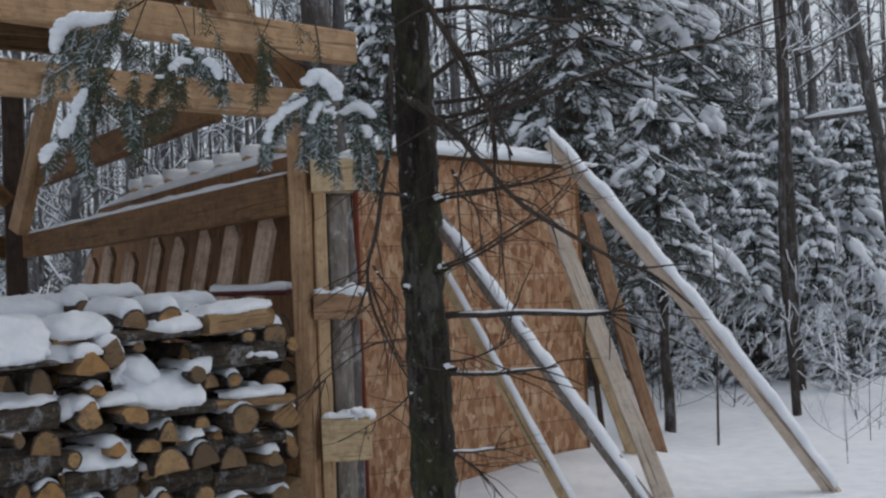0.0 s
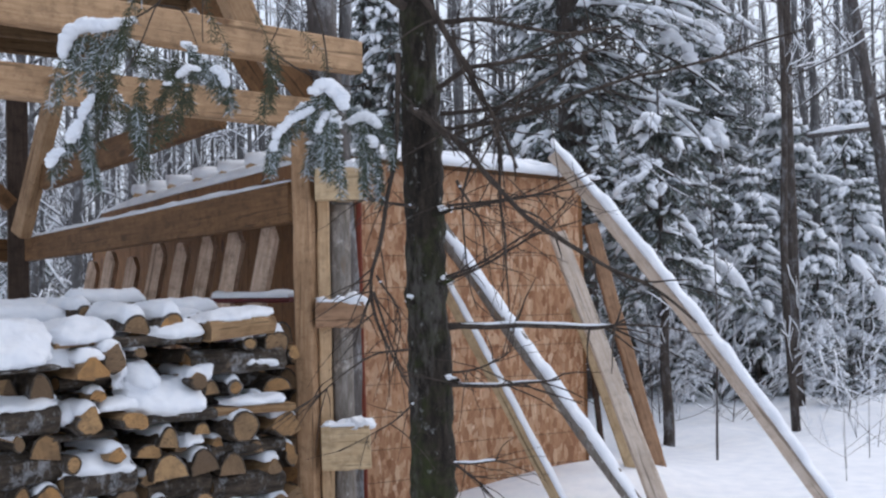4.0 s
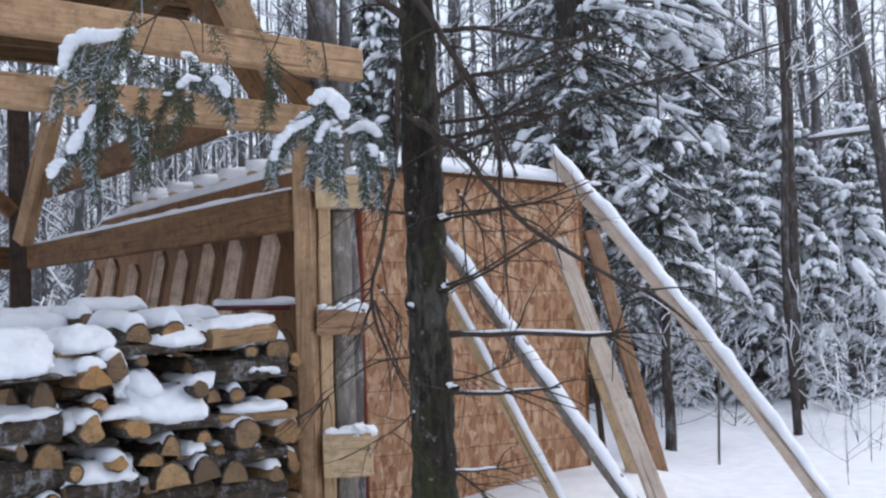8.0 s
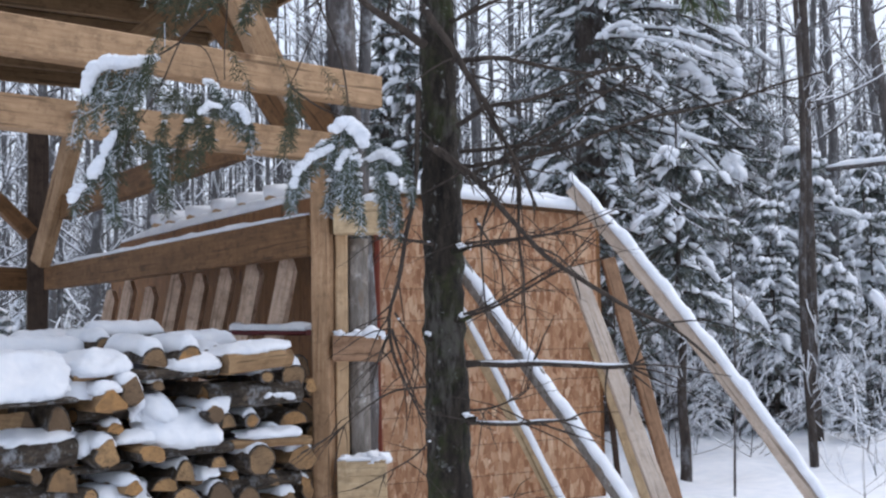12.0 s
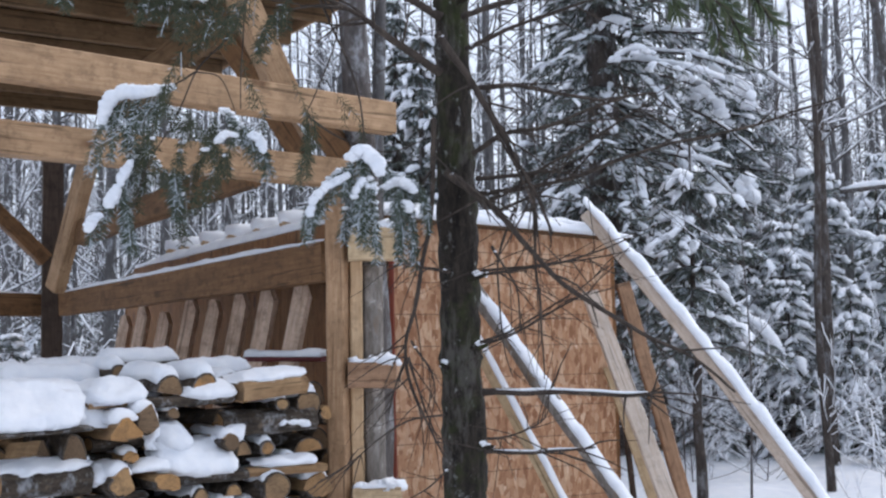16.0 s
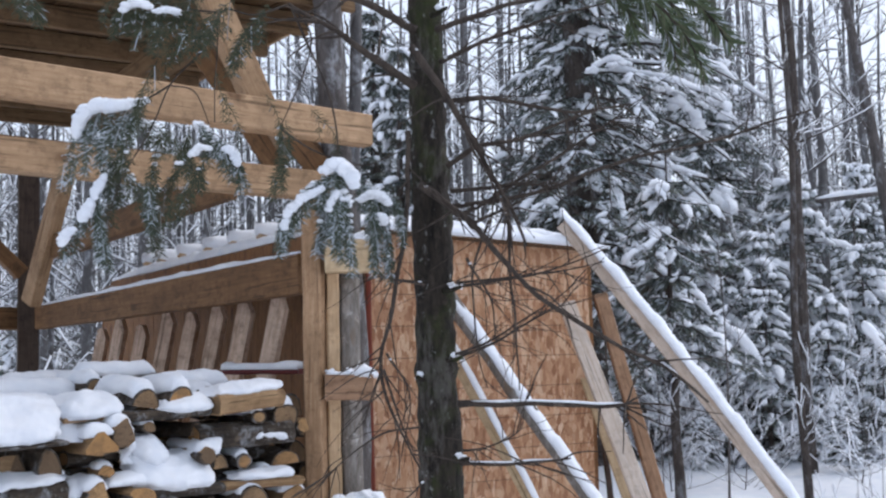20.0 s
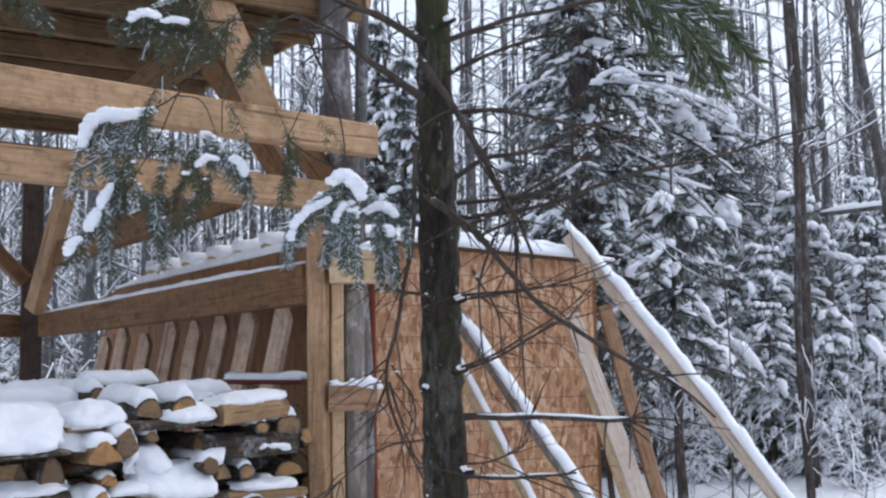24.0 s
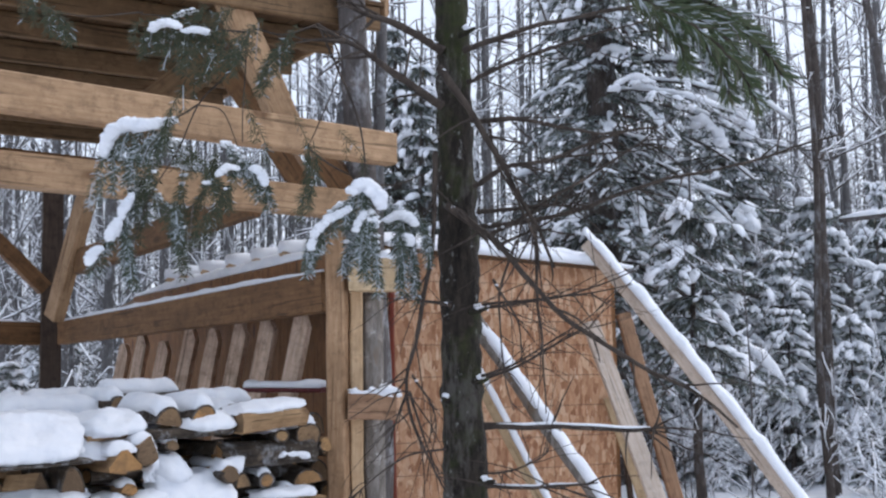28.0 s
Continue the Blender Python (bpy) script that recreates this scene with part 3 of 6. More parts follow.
def wall_slab(name, a, d, length, z0, z1a, z1b, mat, thick=0.012, label=""):
    """An upright sheet from a along d, with a sloping top."""
    nrm = Vector((d.y, -d.x, 0)) * thick
    s = Shape()
    q = [Vector((0, 0, z0)), d * length + Vector((0, 0, z0)), d * length + Vector((0, 0, z1b)), Vector((0, 0, z1a))]
    s.add([p for p in q] + [p - nrm for p in q], ((0, 1, 2, 3), (7, 6, 5, 4), (0, 4, 5, 1), (1, 5, 6, 2), (2, 6, 7, 3), (3, 7, 4, 0)))
    m = HI @ Matrix.Translation(a) @ Matrix.Rotation(math.atan2(d.y, d.x), 4, "Z")
    inv = Matrix.Rotation(-math.atan2(d.y, d.x), 3, "Z")
    s.v = [tuple(inv @ Vector(p)) for p in s.v]
    return part(name, s, mat, HUT, label, smooth=False, m=m)


wall_slab("strand_board_sheet", C0, CU, 1.215, -0.1, 2.20, 2.145, OSB)
wall_slab("strand_board_sheet", C0 + CU * 1.219, CU, WIDE - 1.219, -0.1, 2.145, 2.12, OSB)
for k in range(28):
    wall_slab("wall_board", C0 + CV * (0.02 + k * 0.205), CV, 0.2, -0.1, 2.14 + 0.01 * (k % 2), 2.14 + 0.01 * (k % 2), WALL_WOOD, 0.03)
wall_slab("wall_board", C0 + CU * WIDE, CV, LONG, -0.1, 2.1, 2.1, WALL_WOOD, 0.03)
wall_slab("wall_board", C0 + CV * LONG, CU, WIDE, -0.1, 2.1, 2.1, WALL_WOOD, 0.03)
beam("corner_strip", C0 + Vector((0.022, -0.05, -0.1)), C0 + Vector((0.022, -0.05, 2.12)), 0.036, 0.034, RED, HUT, "red corner strip")
# snowy roof: deck, poles across it, eave board
roof = Shape()
deck = [(-0.02, -0.12), (WIDE + 0.02, -0.12), (WIDE + 0.05, LONG + 0.1), (-0.02, LONG + 0.1)]
tops = [C0 + CU * u + CV * v + Vector((0, 0, 2.215 - 0.045 * u)) for u, v in deck]
roof.add(tops + [p - Vector((0, 0, 0.03)) for p in tops], ((3, 2, 1, 0)[::-1], (4, 7, 6, 5), (0, 4, 5, 1), (1, 5, 6, 2), (2, 6, 7, 3), (3, 7, 4, 0)))
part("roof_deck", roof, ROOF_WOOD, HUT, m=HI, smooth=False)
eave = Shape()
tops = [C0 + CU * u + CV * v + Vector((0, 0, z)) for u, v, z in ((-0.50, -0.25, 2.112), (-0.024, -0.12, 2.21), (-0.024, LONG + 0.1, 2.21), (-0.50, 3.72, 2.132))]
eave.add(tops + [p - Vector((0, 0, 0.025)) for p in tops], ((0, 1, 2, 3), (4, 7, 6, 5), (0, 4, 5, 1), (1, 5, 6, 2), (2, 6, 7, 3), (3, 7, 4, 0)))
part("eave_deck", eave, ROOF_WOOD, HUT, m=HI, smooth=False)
beam("eave_board", C0 - CU * 0.515 - CV * 0.25 + Vector((0, 0, 2.045)), C0 - CU * 0.515 + CV * 3.72 + Vector((0, 0, 2.065)), 0.03, 0.15, WALL_WOOD, HUT)
es = Shape()
es.ridge([C0 - CU * 0.452 + CV * (-0.25 + 0.1 * i) + Vector((0, 0, 2.122 + 0.0006 * i)) for i in range(41)], 0.15, 0.075, seed=4)
part("snow", es, SNOW, HUT, "bank of snow along the eave", m=HI)
for k, dv in enumerate((0.04, 0.54, 1.02, 1.52, 2.08, 2.58, 2.93)):
    o = C0 - CU * 0.43 + CV * dv + Vector((0, 0, 2.205 + 0.006 * k))
    pl = Shape()
    pl.tube([o + CU * (-0.055 + 0.12 * i) for i in range(16)], [0.030] * 16, 10, rough=0.05, seed=k)
    pole = part("roof_pole", pl, PALE, HUT, m=HI)
    ps = Shape()
    ps.tube([o + CU * (-0.06 + 0.08 * i) + Vector((0, 0, 0.030)) for i in range(21)], [0.040] + [0.05 + 0.006 * noise.noise(Vector((i * 0.5, k, 0))) for i in range(20)], 14, rough=0.2, seed=k * 3.0)
    part("snow", ps, SNOW, pole)
for j, (v, z, h) in enumerate(((-0.10, 2.20, 0.075), (0.12, 2.26, 0.07), (0.34, 2.30, 0.07))):
    gs = Shape()
    gs.ridge([C0 + CU * (-0.1 + 0.1 * i) + CV * v + Vector((0, 0, z - 0.0045 * i)) for i in range(20)], 0.2, h, seed=j + 20)
    part("snow", gs, SNOW, HUT, "thick snow on the roof", m=HI)

# pointed boards standing in a row beside the shed
LEAN, FACE = radians(13), radians(-22)
for dv, top, hw in ((0.32, 1.813, 0.056), (0.87, 1.815, 0.058), (1.37, 1.807, 0.055), (1.92, 1.784, 0.054), (2.45, 1.82, 0.057), (3.13, 1.74, 0.056), (3.74, 1.818, 0.056), (4.31, 1.757, 0.056)):
    s, th, L = Shape(), 0.03, (top - 0.03) / math.cos(LEAN)
    prof = [(-hw, -0.05), (hw, -0.05), (hw, L - 0.085), (hw * 0.1, L - 0.004), (-hw * 0.5, L), (-hw * 0.9, L - 0.02)]
    n = len(prof)
    s.add([(x, -th, z) for x, z in prof] + [(x, th, z) for x, z in prof], (tuple(range(n)), tuple(range(2 * n - 1, n - 1, -1))) + tuple((i, i + n, (i + 1) % n + n, (i + 1) % n) for i in range(n)))
    p = C0 - CU * 0.42 + CV * dv - Vector((math.cos(FACE), math.sin(FACE), 0)) * (L * math.sin(LEAN))
    solid("pointed_board", s, RIMED, "rough frosted board with a pointed top leaning beside a shed", "board", group="row of pointed boards",
          m=pose(p.x, p.y, 0.03, 0, 13, -22), smooth=False)

# ---- props that lean on the shed ----
def prop(name, a, b, w, h, mat, label, snow=0.0, group="leaning props", roll=0.0, sw=None, bow=0.0):
    ob = beam(name, a, b, w, h, mat, None, label, "prop", roll=roll, group=group)
    if bow:
        long = (Vector(b) - Vector(a)).length
        for v in ob.data.vertices:
            v.co.z += bow * math.sin(math.pi * min(1, max(0, v.co.x / long)))
    if snow:
        run = Vector(b) - Vector(a)
        inv, up = ob.matrix_basis.inverted(), Vector((0, 0, h * 0.44 * run.length / Vector((run.x, run.y, 0)).length))
        sh = Shape()
        a2, b2 = Vector(a) + up, Vector(b) + up
        perp = along(a, b).to_3x3() @ Vector((0, 0, bow))
        sh.ridge([a2.lerp(b2, i / 60) + perp * math.sin(math.pi * i / 60) for i in range(61)], sw or w * 1.05, snow, seed=a[0] * 9, ends=0.6)
        part("snow", sh, SNOW, ob, "strip of snow", m=inv)
    return ob


prop("long_prop", (0.975, 8.05, 2.27), (2.505, 7.25, -0.03), 0.06, 0.085, FROSTED, "long pale sawn stud propped against the shed, snow along its top", 0.085, sw=0.125, bow=0.035)
prop("wide_prop", (0.975, 8.0, 1.739), (1.49, 7.22, -0.06), 0.115, 0.04, FROSTED, "wide pale plank leaning on the strand-board wall", 0.0, roll=25)
prop("wide_prop", (1.257, 8.42, 1.82), (1.709, 8.52, 0.10), 0.10, 0.05, BROWN, "brown plank leaning at the shed corner", 0.0, roll=90)
prop("wide_prop", (1.13, 8.25, 1.25), (1.47, 8.22, 0.15), 0.105, 0.045, PALE_H, "tan plank leaning at the shed corner", 0.0, roll=90)
prop("wide_prop", (1.262, 8.75, 1.115), (1.345, 8.75, 0.25), 0.06, 0.04, TIMBER_DARK, "dark weathered stick leaning behind the shed corner", 0.0, roll=90)
prop("long_prop", (0.21, 7.66, 1.42), (0.93, 7.1, -0.06), 0.06, 0.075, PALE_H, "pale sawn stud leaning on the wall with patchy snow", 0.04)
pol = Shape()
pa, pb = Vector((0.13, 7.66, 1.86)), Vector((1.36, 6.85, -0.05))
pol.tube([pa.lerp(pb, i / 20) - pa for i in range(21)], [0.050 + 0.004 * math.sin(i) for i in range(21)], 12, rough=0.12)
pole = solid("bark_pole", pol, BARK_GREY, "bark-covered pole propped against the shed under a snow ridge", "pole", group="leaning props", m=Matrix.Translation(pa))
ps = Shape()
ps.ridge([pa.lerp(pb, i / 60) - pa + Vector((0, 0, 0.028)) for i in range(61)], 0.105, 0.068, seed=2, ends=0.6)
part("snow", ps, SNOW, pole, "thick strip of snow")


# ---- firewood stack: s along its front from the post, z up, off out of the front ----
WP = Vector((-0.66, 6.52, 0))
WN = Vector((U.y, -U.x, 0))
WOOD_TURN = math.degrees(math.atan2(U.y, U.x))
rng = random.Random(5)


def stack_at(s, off, z):
    return WP + U * s + WN * off + Vector((0, 0, z))


def log_profile(w, h, kind, r):
    """The outline of a piece of firewood, seen from its end: points and whether each side is bark."""
    if kind == "round":
        return [(w / 2 * math.cos(a) * (1 + 0.05 * math.sin(3 * a + w * 90)), h / 2 * math.sin(a)) for a in (2 * math.pi * i / 14 for i in range(14))], [True] * 14
    if kind == "half":
        pts = [(w / 2 * math.cos(a), -h / 2 + h * math.sin(a)) for a in (math.pi * i / 9 for i in range(10))]
        return pts, [True] * 9 + [False]
    t = r.uniform(-0.25, 0.25) * w
    if kind == "tri":
        arc = [(w / 2, -h * 0.38), (w * 0.06 + t * 0.3, h / 2), (-w / 2, -h * 0.22), (-w * 0.1, -h / 2)]
    elif kind == "slab":
        arc = [(w / 2, -h * 0.3), (w * 0.48, h * 0.4), (w * 0.1, h / 2), (-w * 0.38, h * 0.42), (-w / 2, h * 0.1), (-w * 0.3, -h / 2), (w * 0.3, -h * 0.46)]
    else:
        arc = [(w / 2, -h * 0.18), (w * 0.30, h * 0.30), (t, h / 2), (-w * 0.33, h * 0.22), (-w / 2, -h * 0.15), (-w * 0.12, -h / 2), (w * 0.16, -h * 0.46)]
    bark = [r.random() < 0.3, False, False, r.random() < 0.5, True, True, False]
    n, cut, flags = len(arc), [], []
    for i in range(n):
        (x0, z0), (x1, z1) = arc[i], arc[(i + 1) % n]
        cut += [(x0 * 0.84 + x1 * 0.16, z0 * 0.84 + z1 * 0.16), (x0 * 0.16 + x1 * 0.84, z0 * 0.16 + z1 * 0.84)]
        flags += [bark[i], bark[i] and bark[(i + 1) % n]]
    return cut, flags


def log_shape(w, h, kind, length, r):
    pts, bark = log_profile(w, h, kind, r)
    s, n, steps = Shape(), len(pts), 6
    verts, seed = [], r.uniform(0, 50)
    for i in range(steps + 1):
        y = length * i / steps
        for x, z in pts:
            k = 1 + 0.20 * noise.noise(Vector((x * 16 + seed, y * 5, z * 16)))
            verts.append((x * k, y + (0.006 * noise.noise(Vector((x * 20, z * 20, seed))) if i in (0, steps) else 0), z * k))
    s.add(verts, [], 0)
    for e, order in ((0, 1), (steps, -1)):
        base = len(s.v)
        mid = Vector((sum(p[0] for p in pts) / n, 0, sum(p[1] for p in pts) / n))
        for k in range(n):
            q = Vector(s.v[e * n + k])
            c = Vector((mid.x, q.y, mid.z))
            s.v.append(tuple(q + (c - q).normalized() * min(0.010, (c - q).length * 0.3)))
        for k in range(n):
            k2 = (k + 1) % n
            quad = (e * n + k, e * n + k2, base + k2, base + k)
            s.f.append(quad if order > 0 else quad[::-1])
            s.m.append(0 if bark[k] else 1)
        cap = tuple(base + k for k in range(n))
        s.f.append(cap if order > 0 else cap[::-1])
        s.m.append(1)
    for i in range(steps):
        for k in range(n):
            q = (k + 1) % n
            s.f.append((i * n + k, (i + 1) * n + k, (i + 1) * n + q, i * n + q))
            s.m.append(0 if bark[k] else 2)
    return s


LOG_WORDS = {"half": "half-round split firewood log with bark", "round": "round bark-covered firewood log with sawn end",
             "wedge": "split wedge of firewood with a pale face", "tri": "three-sided split firewood piece with a sharp ridge",
             "slab": "flat split slab of firewood"}


def log_end(s, z, w, h, kind, off=0.05, snow=None, length=0.42):
    """A log laid with its end to the front."""
    p = stack_at(s, off + rng.uniform(-0.015, 0.025), z)
    ob = solid("firewood_log", log_shape(w, h, kind, length, rng), [BARK, END, SPLIT], LOG_WORDS[kind] + " in the stack", "firewood", group="stacked firewood",
               m=pose(*p, rng.uniform(-5, 5), rng.uniform(-9, 9), WOOD_TURN + rng.uniform(-9, 9)), smooth=False)
    thick = (0.045 if z > 1.15 else rng.choice((0.0, 0.0, 0.0, 0.006, 0.012, 0.02))) if snow is None else snow
    if thick:
        sh = Shape()
        rz, cz = (h, -h / 2) if kind == "half" else (h / 2, 0.0)
        sh.shell(length - 0.02, w / 2, rz, cz, thick + 0.008, seed=s * 20, inset=0.014)
        part("snow", sh, SNOW, ob, "cap of snow")
    return ob


def log_side(s0, s1, z, h, off, bark, tilt=0.0, deep=1.35, skew=0.0, label=""):
    """A log laid along the front, its side in view."""
    L = s1 - s0
    kind = "round" if bark else "slab"
    sh = log_shape(h * deep, h, kind, L, rng)
    sh.v = [(y, x, zz) for x, y, zz in sh.v]
    sh.f = [q[::-1] for q in sh.f]
    p = stack_at(s0, off - 0.06, z)
    return solid("firewood_log", sh, [BARK_LAID if bark else SPLIT_LAID, END, BARK_LAID if bark else SPLIT_LAID], label or (("bark-covered" if bark else "split pale") + " firewood log laid crosswise in the stack"),
                 "firewood", group="stacked firewood", m=pose(*p, 0, tilt + rng.uniform(-2, 2), WOOD_TURN + skew + rng.uniform(-4, 4)), smooth=False)


def snow_sheet(s0, s1, z0, off0, z1, off1, thick, seed, shift=0.06, ragged=0.022, lean=0.0, square=2.6):
    """Snow that lies on a sloping piece: thick and soft above, with a ragged, rounded lower edge. From the front edge (z0, off0) to the back (z1, off1)."""
    a, b = stack_at(s0, off0, z0), stack_at(s1, off0, z0 + lean)
    c, d = stack_at(s0 + shift, off1, z1), stack_at(s1 + shift, off1, z1 + lean)
    wide, tall = (b - a).length, (c - a).length
    nrm = (b - a).cross(c - a).normalized()
    n, m = max(18, int(wide / 0.009)), max(14, int(tall / 0.009))
    sh, verts, mask, faces = Shape(), [], [], []
    for j in range(-3, m + 4):
        for i in range(-3, n + 4):
            u, v = i / n, j / m
            q = a.lerp(b, u).lerp(c.lerp(d, u), v)
            w = Vector((u * wide * 1.0, v * tall, seed))
            e = (1 - (abs(2 * u - 1) ** square + abs(2 * v - 1) ** square) ** (1 / square)) * min(wide, tall) * 0.5
            e += ragged * noise.noise(w * 8) + ragged * 0.5 * noise.noise(w * 21) + 0.003 * noise.noise(w * 60)
            lump = 1 + 0.45 * noise.noise(w * 9 + Vector((3, 0, 0))) + 0.12 * noise.noise(w * 26)
            t = thick * lump * math.sqrt(max(0.0, min(1.0, e / (thick * 1.1))))
            verts.append(q + nrm * t - WN * min(0.07, max(0.0, -e * 5.0)))
            mask.append(e)
    w = n + 7
    for j in range(m + 6):
        for i in range(n + 6):
            f = (j * w + i, j * w + i + 1, (j + 1) * w + i + 1, (j + 1) * w + i)
            if max(mask[x] for x in f) > -0.014:
                faces.append(f)
    sh.add(verts, faces)
    return solid("snow_patch", sh, SNOW, "soft patch of snow lying on split firewood", "snow", group="snow on the firewood")


# ends in view: along the front, height, width, depth, out of the front, snow on top
for s, z, w, h, off, sn in ((-0.92, 1.23, 0.15, 0.09, 0.05, 0.050), (-0.74, 1.23, 0.15, 0.11, 0.06, 0.055), (-0.99, 1.30, 0.11, 0.06, -0.35, 0.040), (-0.60, 1.07, 0.10, 0.07, -0.02, 0.0), (-1.41, 0.96, 0.12, 0.13, 0.05, 0.0), (-0.07, 0.89, 0.18, 0.08, 0.0, 0.0), (-0.77, 0.68, 0.11, 0.10, 0.06, 0.014), (-0.56, 0.70, 0.11, 0.06, 0.03, 0.0)):
    log_end(s, z, w, h, "half", off, sn)
for s, z, w, h, off, sn in ((-0.78, 0.54, 0.18, 0.12, 0.07, 0.0), (-0.56, 0.54, 0.16, 0.12, 0.06, 0.008), (-0.39, 0.51, 0.14, 0.11, 0.05, 0.0), (-1.38, 0.69, 0.15, 0.12, 0.06, 0.0), (-1.38, 0.46, 0.15, 0.12, 0.07, 0.012), (-1.15, 0.37, 0.14, 0.09, 0.06, 0.03), (-1.49, 0.48, 0.08, 0.08, 0.05, 0.0), (-0.80, 0.34, 0.12, 0.10, 0.06, 0.012), (-0.86, 0.62, 0.14, 0.07, 0.04, 0.0)):
    log_end(s, z, w, h, "half", off, sn)
for s, z, w, h, off, sn in ((-0.11, 1.10, 0.17, 0.14, 0.05, 0.05), (-0.30, 1.11, 0.08, 0.07, 0.08, 0.045), (-0.37, 0.89, 0.09, 0.08, 0.06, 0.022), (-0.34, 0.69, 0.17, 0.16, 0.07, 0.028), (-1.28, 0.60, 0.09, 0.09, 0.10, 0.0), (-0.99, 0.39, 0.14, 0.12, 0.07, 0.022), (-0.58, 0.33, 0.13, 0.11, 0.05, 0.0), (-0.35, 0.26, 0.17, 0.10, 0.06, 0.02)):
    log_end(s, z, w, h, "round", off, sn)
for s, z, w, h, off, sn in ((-1.08, 1.07, 0.12, 0.15, 0.11, 0.022), (-1.15, 0.90, 0.09, 0.06, 0.11, 0.02), (-1.21, 0.79, 0.14, 0.14, 0.14, 0.02), (-0.64, 0.94, 0.11, 0.09, 0.13, 0.014), (-0.91, 1.09, 0.08, 0.06, 0.04, 0.018), (0.02, 1.05, 0.08, 0.09, 0.0, 0.0), (-0.06, 0.68, 0.18, 0.14, 0.03, 0.02)):
    log_end(s, z, w, h, "wedge", off, sn)
for s, z, w, h, off, sn in ((-1.07, 0.62, 0.11, 0.08, 0.11, 0.025), (0.01, 0.28, 0.12, 0.13, 0.02, 0.0), (-1.51, 0.71, 0.06, 0.08, 0.06, 0.012), (0.01, 0.51, 0.08, 0.14, 0.0, 0.012), (-0.09, 0.26, 0.15, 0.11, 0.03, 0.018)):
    log_end(s, z, w, h, "wedge", off, sn)
for s, z, w, h, off, sn in ((-1.19, 1.035, 0.18, 0.13, 0.14, 0.022), (-0.93, 0.92, 0.10, 0.07, 0.04, 0.0), (-0.13, 0.47, 0.11, 0.09, 0.05, 0.02)):
    log_end(s, z, w, h, "tri", off, sn)
log_end(-0.98, 0.775, 0.14, 0.085, "slab", 0.15, 0.0)
for s, z, w, h, kind in ((-1.28, 0.82, 0.08, 0.06, "wedge"), (-0.50, 0.90, 0.10, 0.07, "half"), (-0.22, 0.83, 0.09, 0.06, "wedge"), (-0.68, 0.44, 0.10, 0.07, "tri"), (-1.12, 0.50, 0.09, 0.06, "wedge"), (-0.22, 0.58, 0.10, 0.07, "half"), (-0.45, 0.62, 0.08, 0.06, "tri"), (-1.45, 0.86, 0.09, 0.06, "half"),
                         (-0.86, 0.47, 0.10, 0.07, "wedge"), (-0.24, 0.40, 0.11, 0.08, "half"), (-0.68, 0.62, 0.08, 0.06, "tri"), (-1.00, 0.96, 0.08, 0.06, "half"), (-1.53, 0.955, 0.09, 0.11, "tri")):
    log_end(s, z, w, h, kind, 0.01, rng.choice((0.0, 0.010, 0.016)))
# sides in view
log_side(-1.90, -1.38, 1.035, 0.03, 0.19, True, deep=6.0)
log_side(-1.75, -1.33, 0.82, 0.13, 0.09, True, deep=1.2)
log_side(-1.36, -1.04, 0.715, 0.04, 0.07, True, 1, 3.0)
log_side(-1.70, -1.30, 0.58, 0.17, 0.03, True, deep=1.1)
log_side(-1.31, -0.95, 0.50, 0.15, 0.07, True, -2, 1.1)
log_side(-1.05, -0.58, 1.145, 0.06, 0.08, True, 0, 2.2)
log_side(-0.62, -0.07, 1.02, 0.13, 0.05, True, 1, 1.1)
log_side(-0.49, -0.02, 0.775, 0.05, 0.07, False, -1, 2.6)
log_side(-0.90, -0.50, 0.775, 0.06, 0.09, True, 0, 2.4)
log_side(-0.86, -0.50, 0.42, 0.12, 0.02, True, -3, 1.2)
log_side(-0.49, -0.06, 0.385, 0.13, 0.02, True, 2, 1.1)
log_side(-0.51, -0.03, 0.57, 0.09, 0.03, True, 1, 1.3)
log_side(-1.28, -0.92, 0.965, 0.08, -0.01, True, -3, 1.4)
log_side(-0.56, -0.17, 1.185, 0.105, 0.14, False, -4, 1.3, 4, "thick split pale firewood piece under a cap of snow")
log_side(-1.33, -1.10, 1.14, 0.03, 0.05, False, -2, 4.0)
log_side(-1.34, -0.94, 0.875, 0.08, -0.03, True, 2, 1.3)
# soft snow on the tilted pieces
snow_sheet(-2.05, -1.40, 1.05, 0.20, 1.27, -0.02, 0.042, 1.0, 0.055, 0.020, 0.0, 4.0)
snow_sheet(-1.80, -1.36, 0.86, 0.12, 0.92, 0.0, 0.020, 2.0, 0.06, 0.035)
snow_sheet(-0.97, -0.555, 0.80, 0.15, 0.96, 0.0, 0.036, 3.0, -0.03, 0.026, 0.0, 4.0)
snow_sheet(-0.94, -0.80, 0.92, 0.10, 1.06, 0.0, 0.036, 4.0, -0.05, 0.024)
snow_sheet(-0.68, -0.54, 0.93, 0.11, 1.02, 0.05, 0.030, 5.0)
snow_sheet(-1.30, -0.985, 0.54, 0.12, 0.63, 0.0, 0.032, 6.0, 0.06, 0.024, 0.0, 4.0)
snow_sheet(-0.88, -0.59, 1.155, 0.13, 1.235, 0.0, 0.032, 7.0)
snow_sheet(-1.35, -1.24, 0.79, 0.09, 0.88, 0.0, 0.026, 8.0)
snow_sheet(-1.15, -0.91, 0.83, 0.12, 0.88, 0.0, 0.034, 9.0, 0.05, 0.012, 0.0, 4.0)
snow_sheet(-1.03, -0.96, 0.95, 0.09, 1.12, 0.02, 0.028, 10.0, -0.03)
snow_sheet(-0.32, -0.13, 1.00, 0.10, 1.06, 0.0, 0.022, 11.0, 0.04, 0.03)
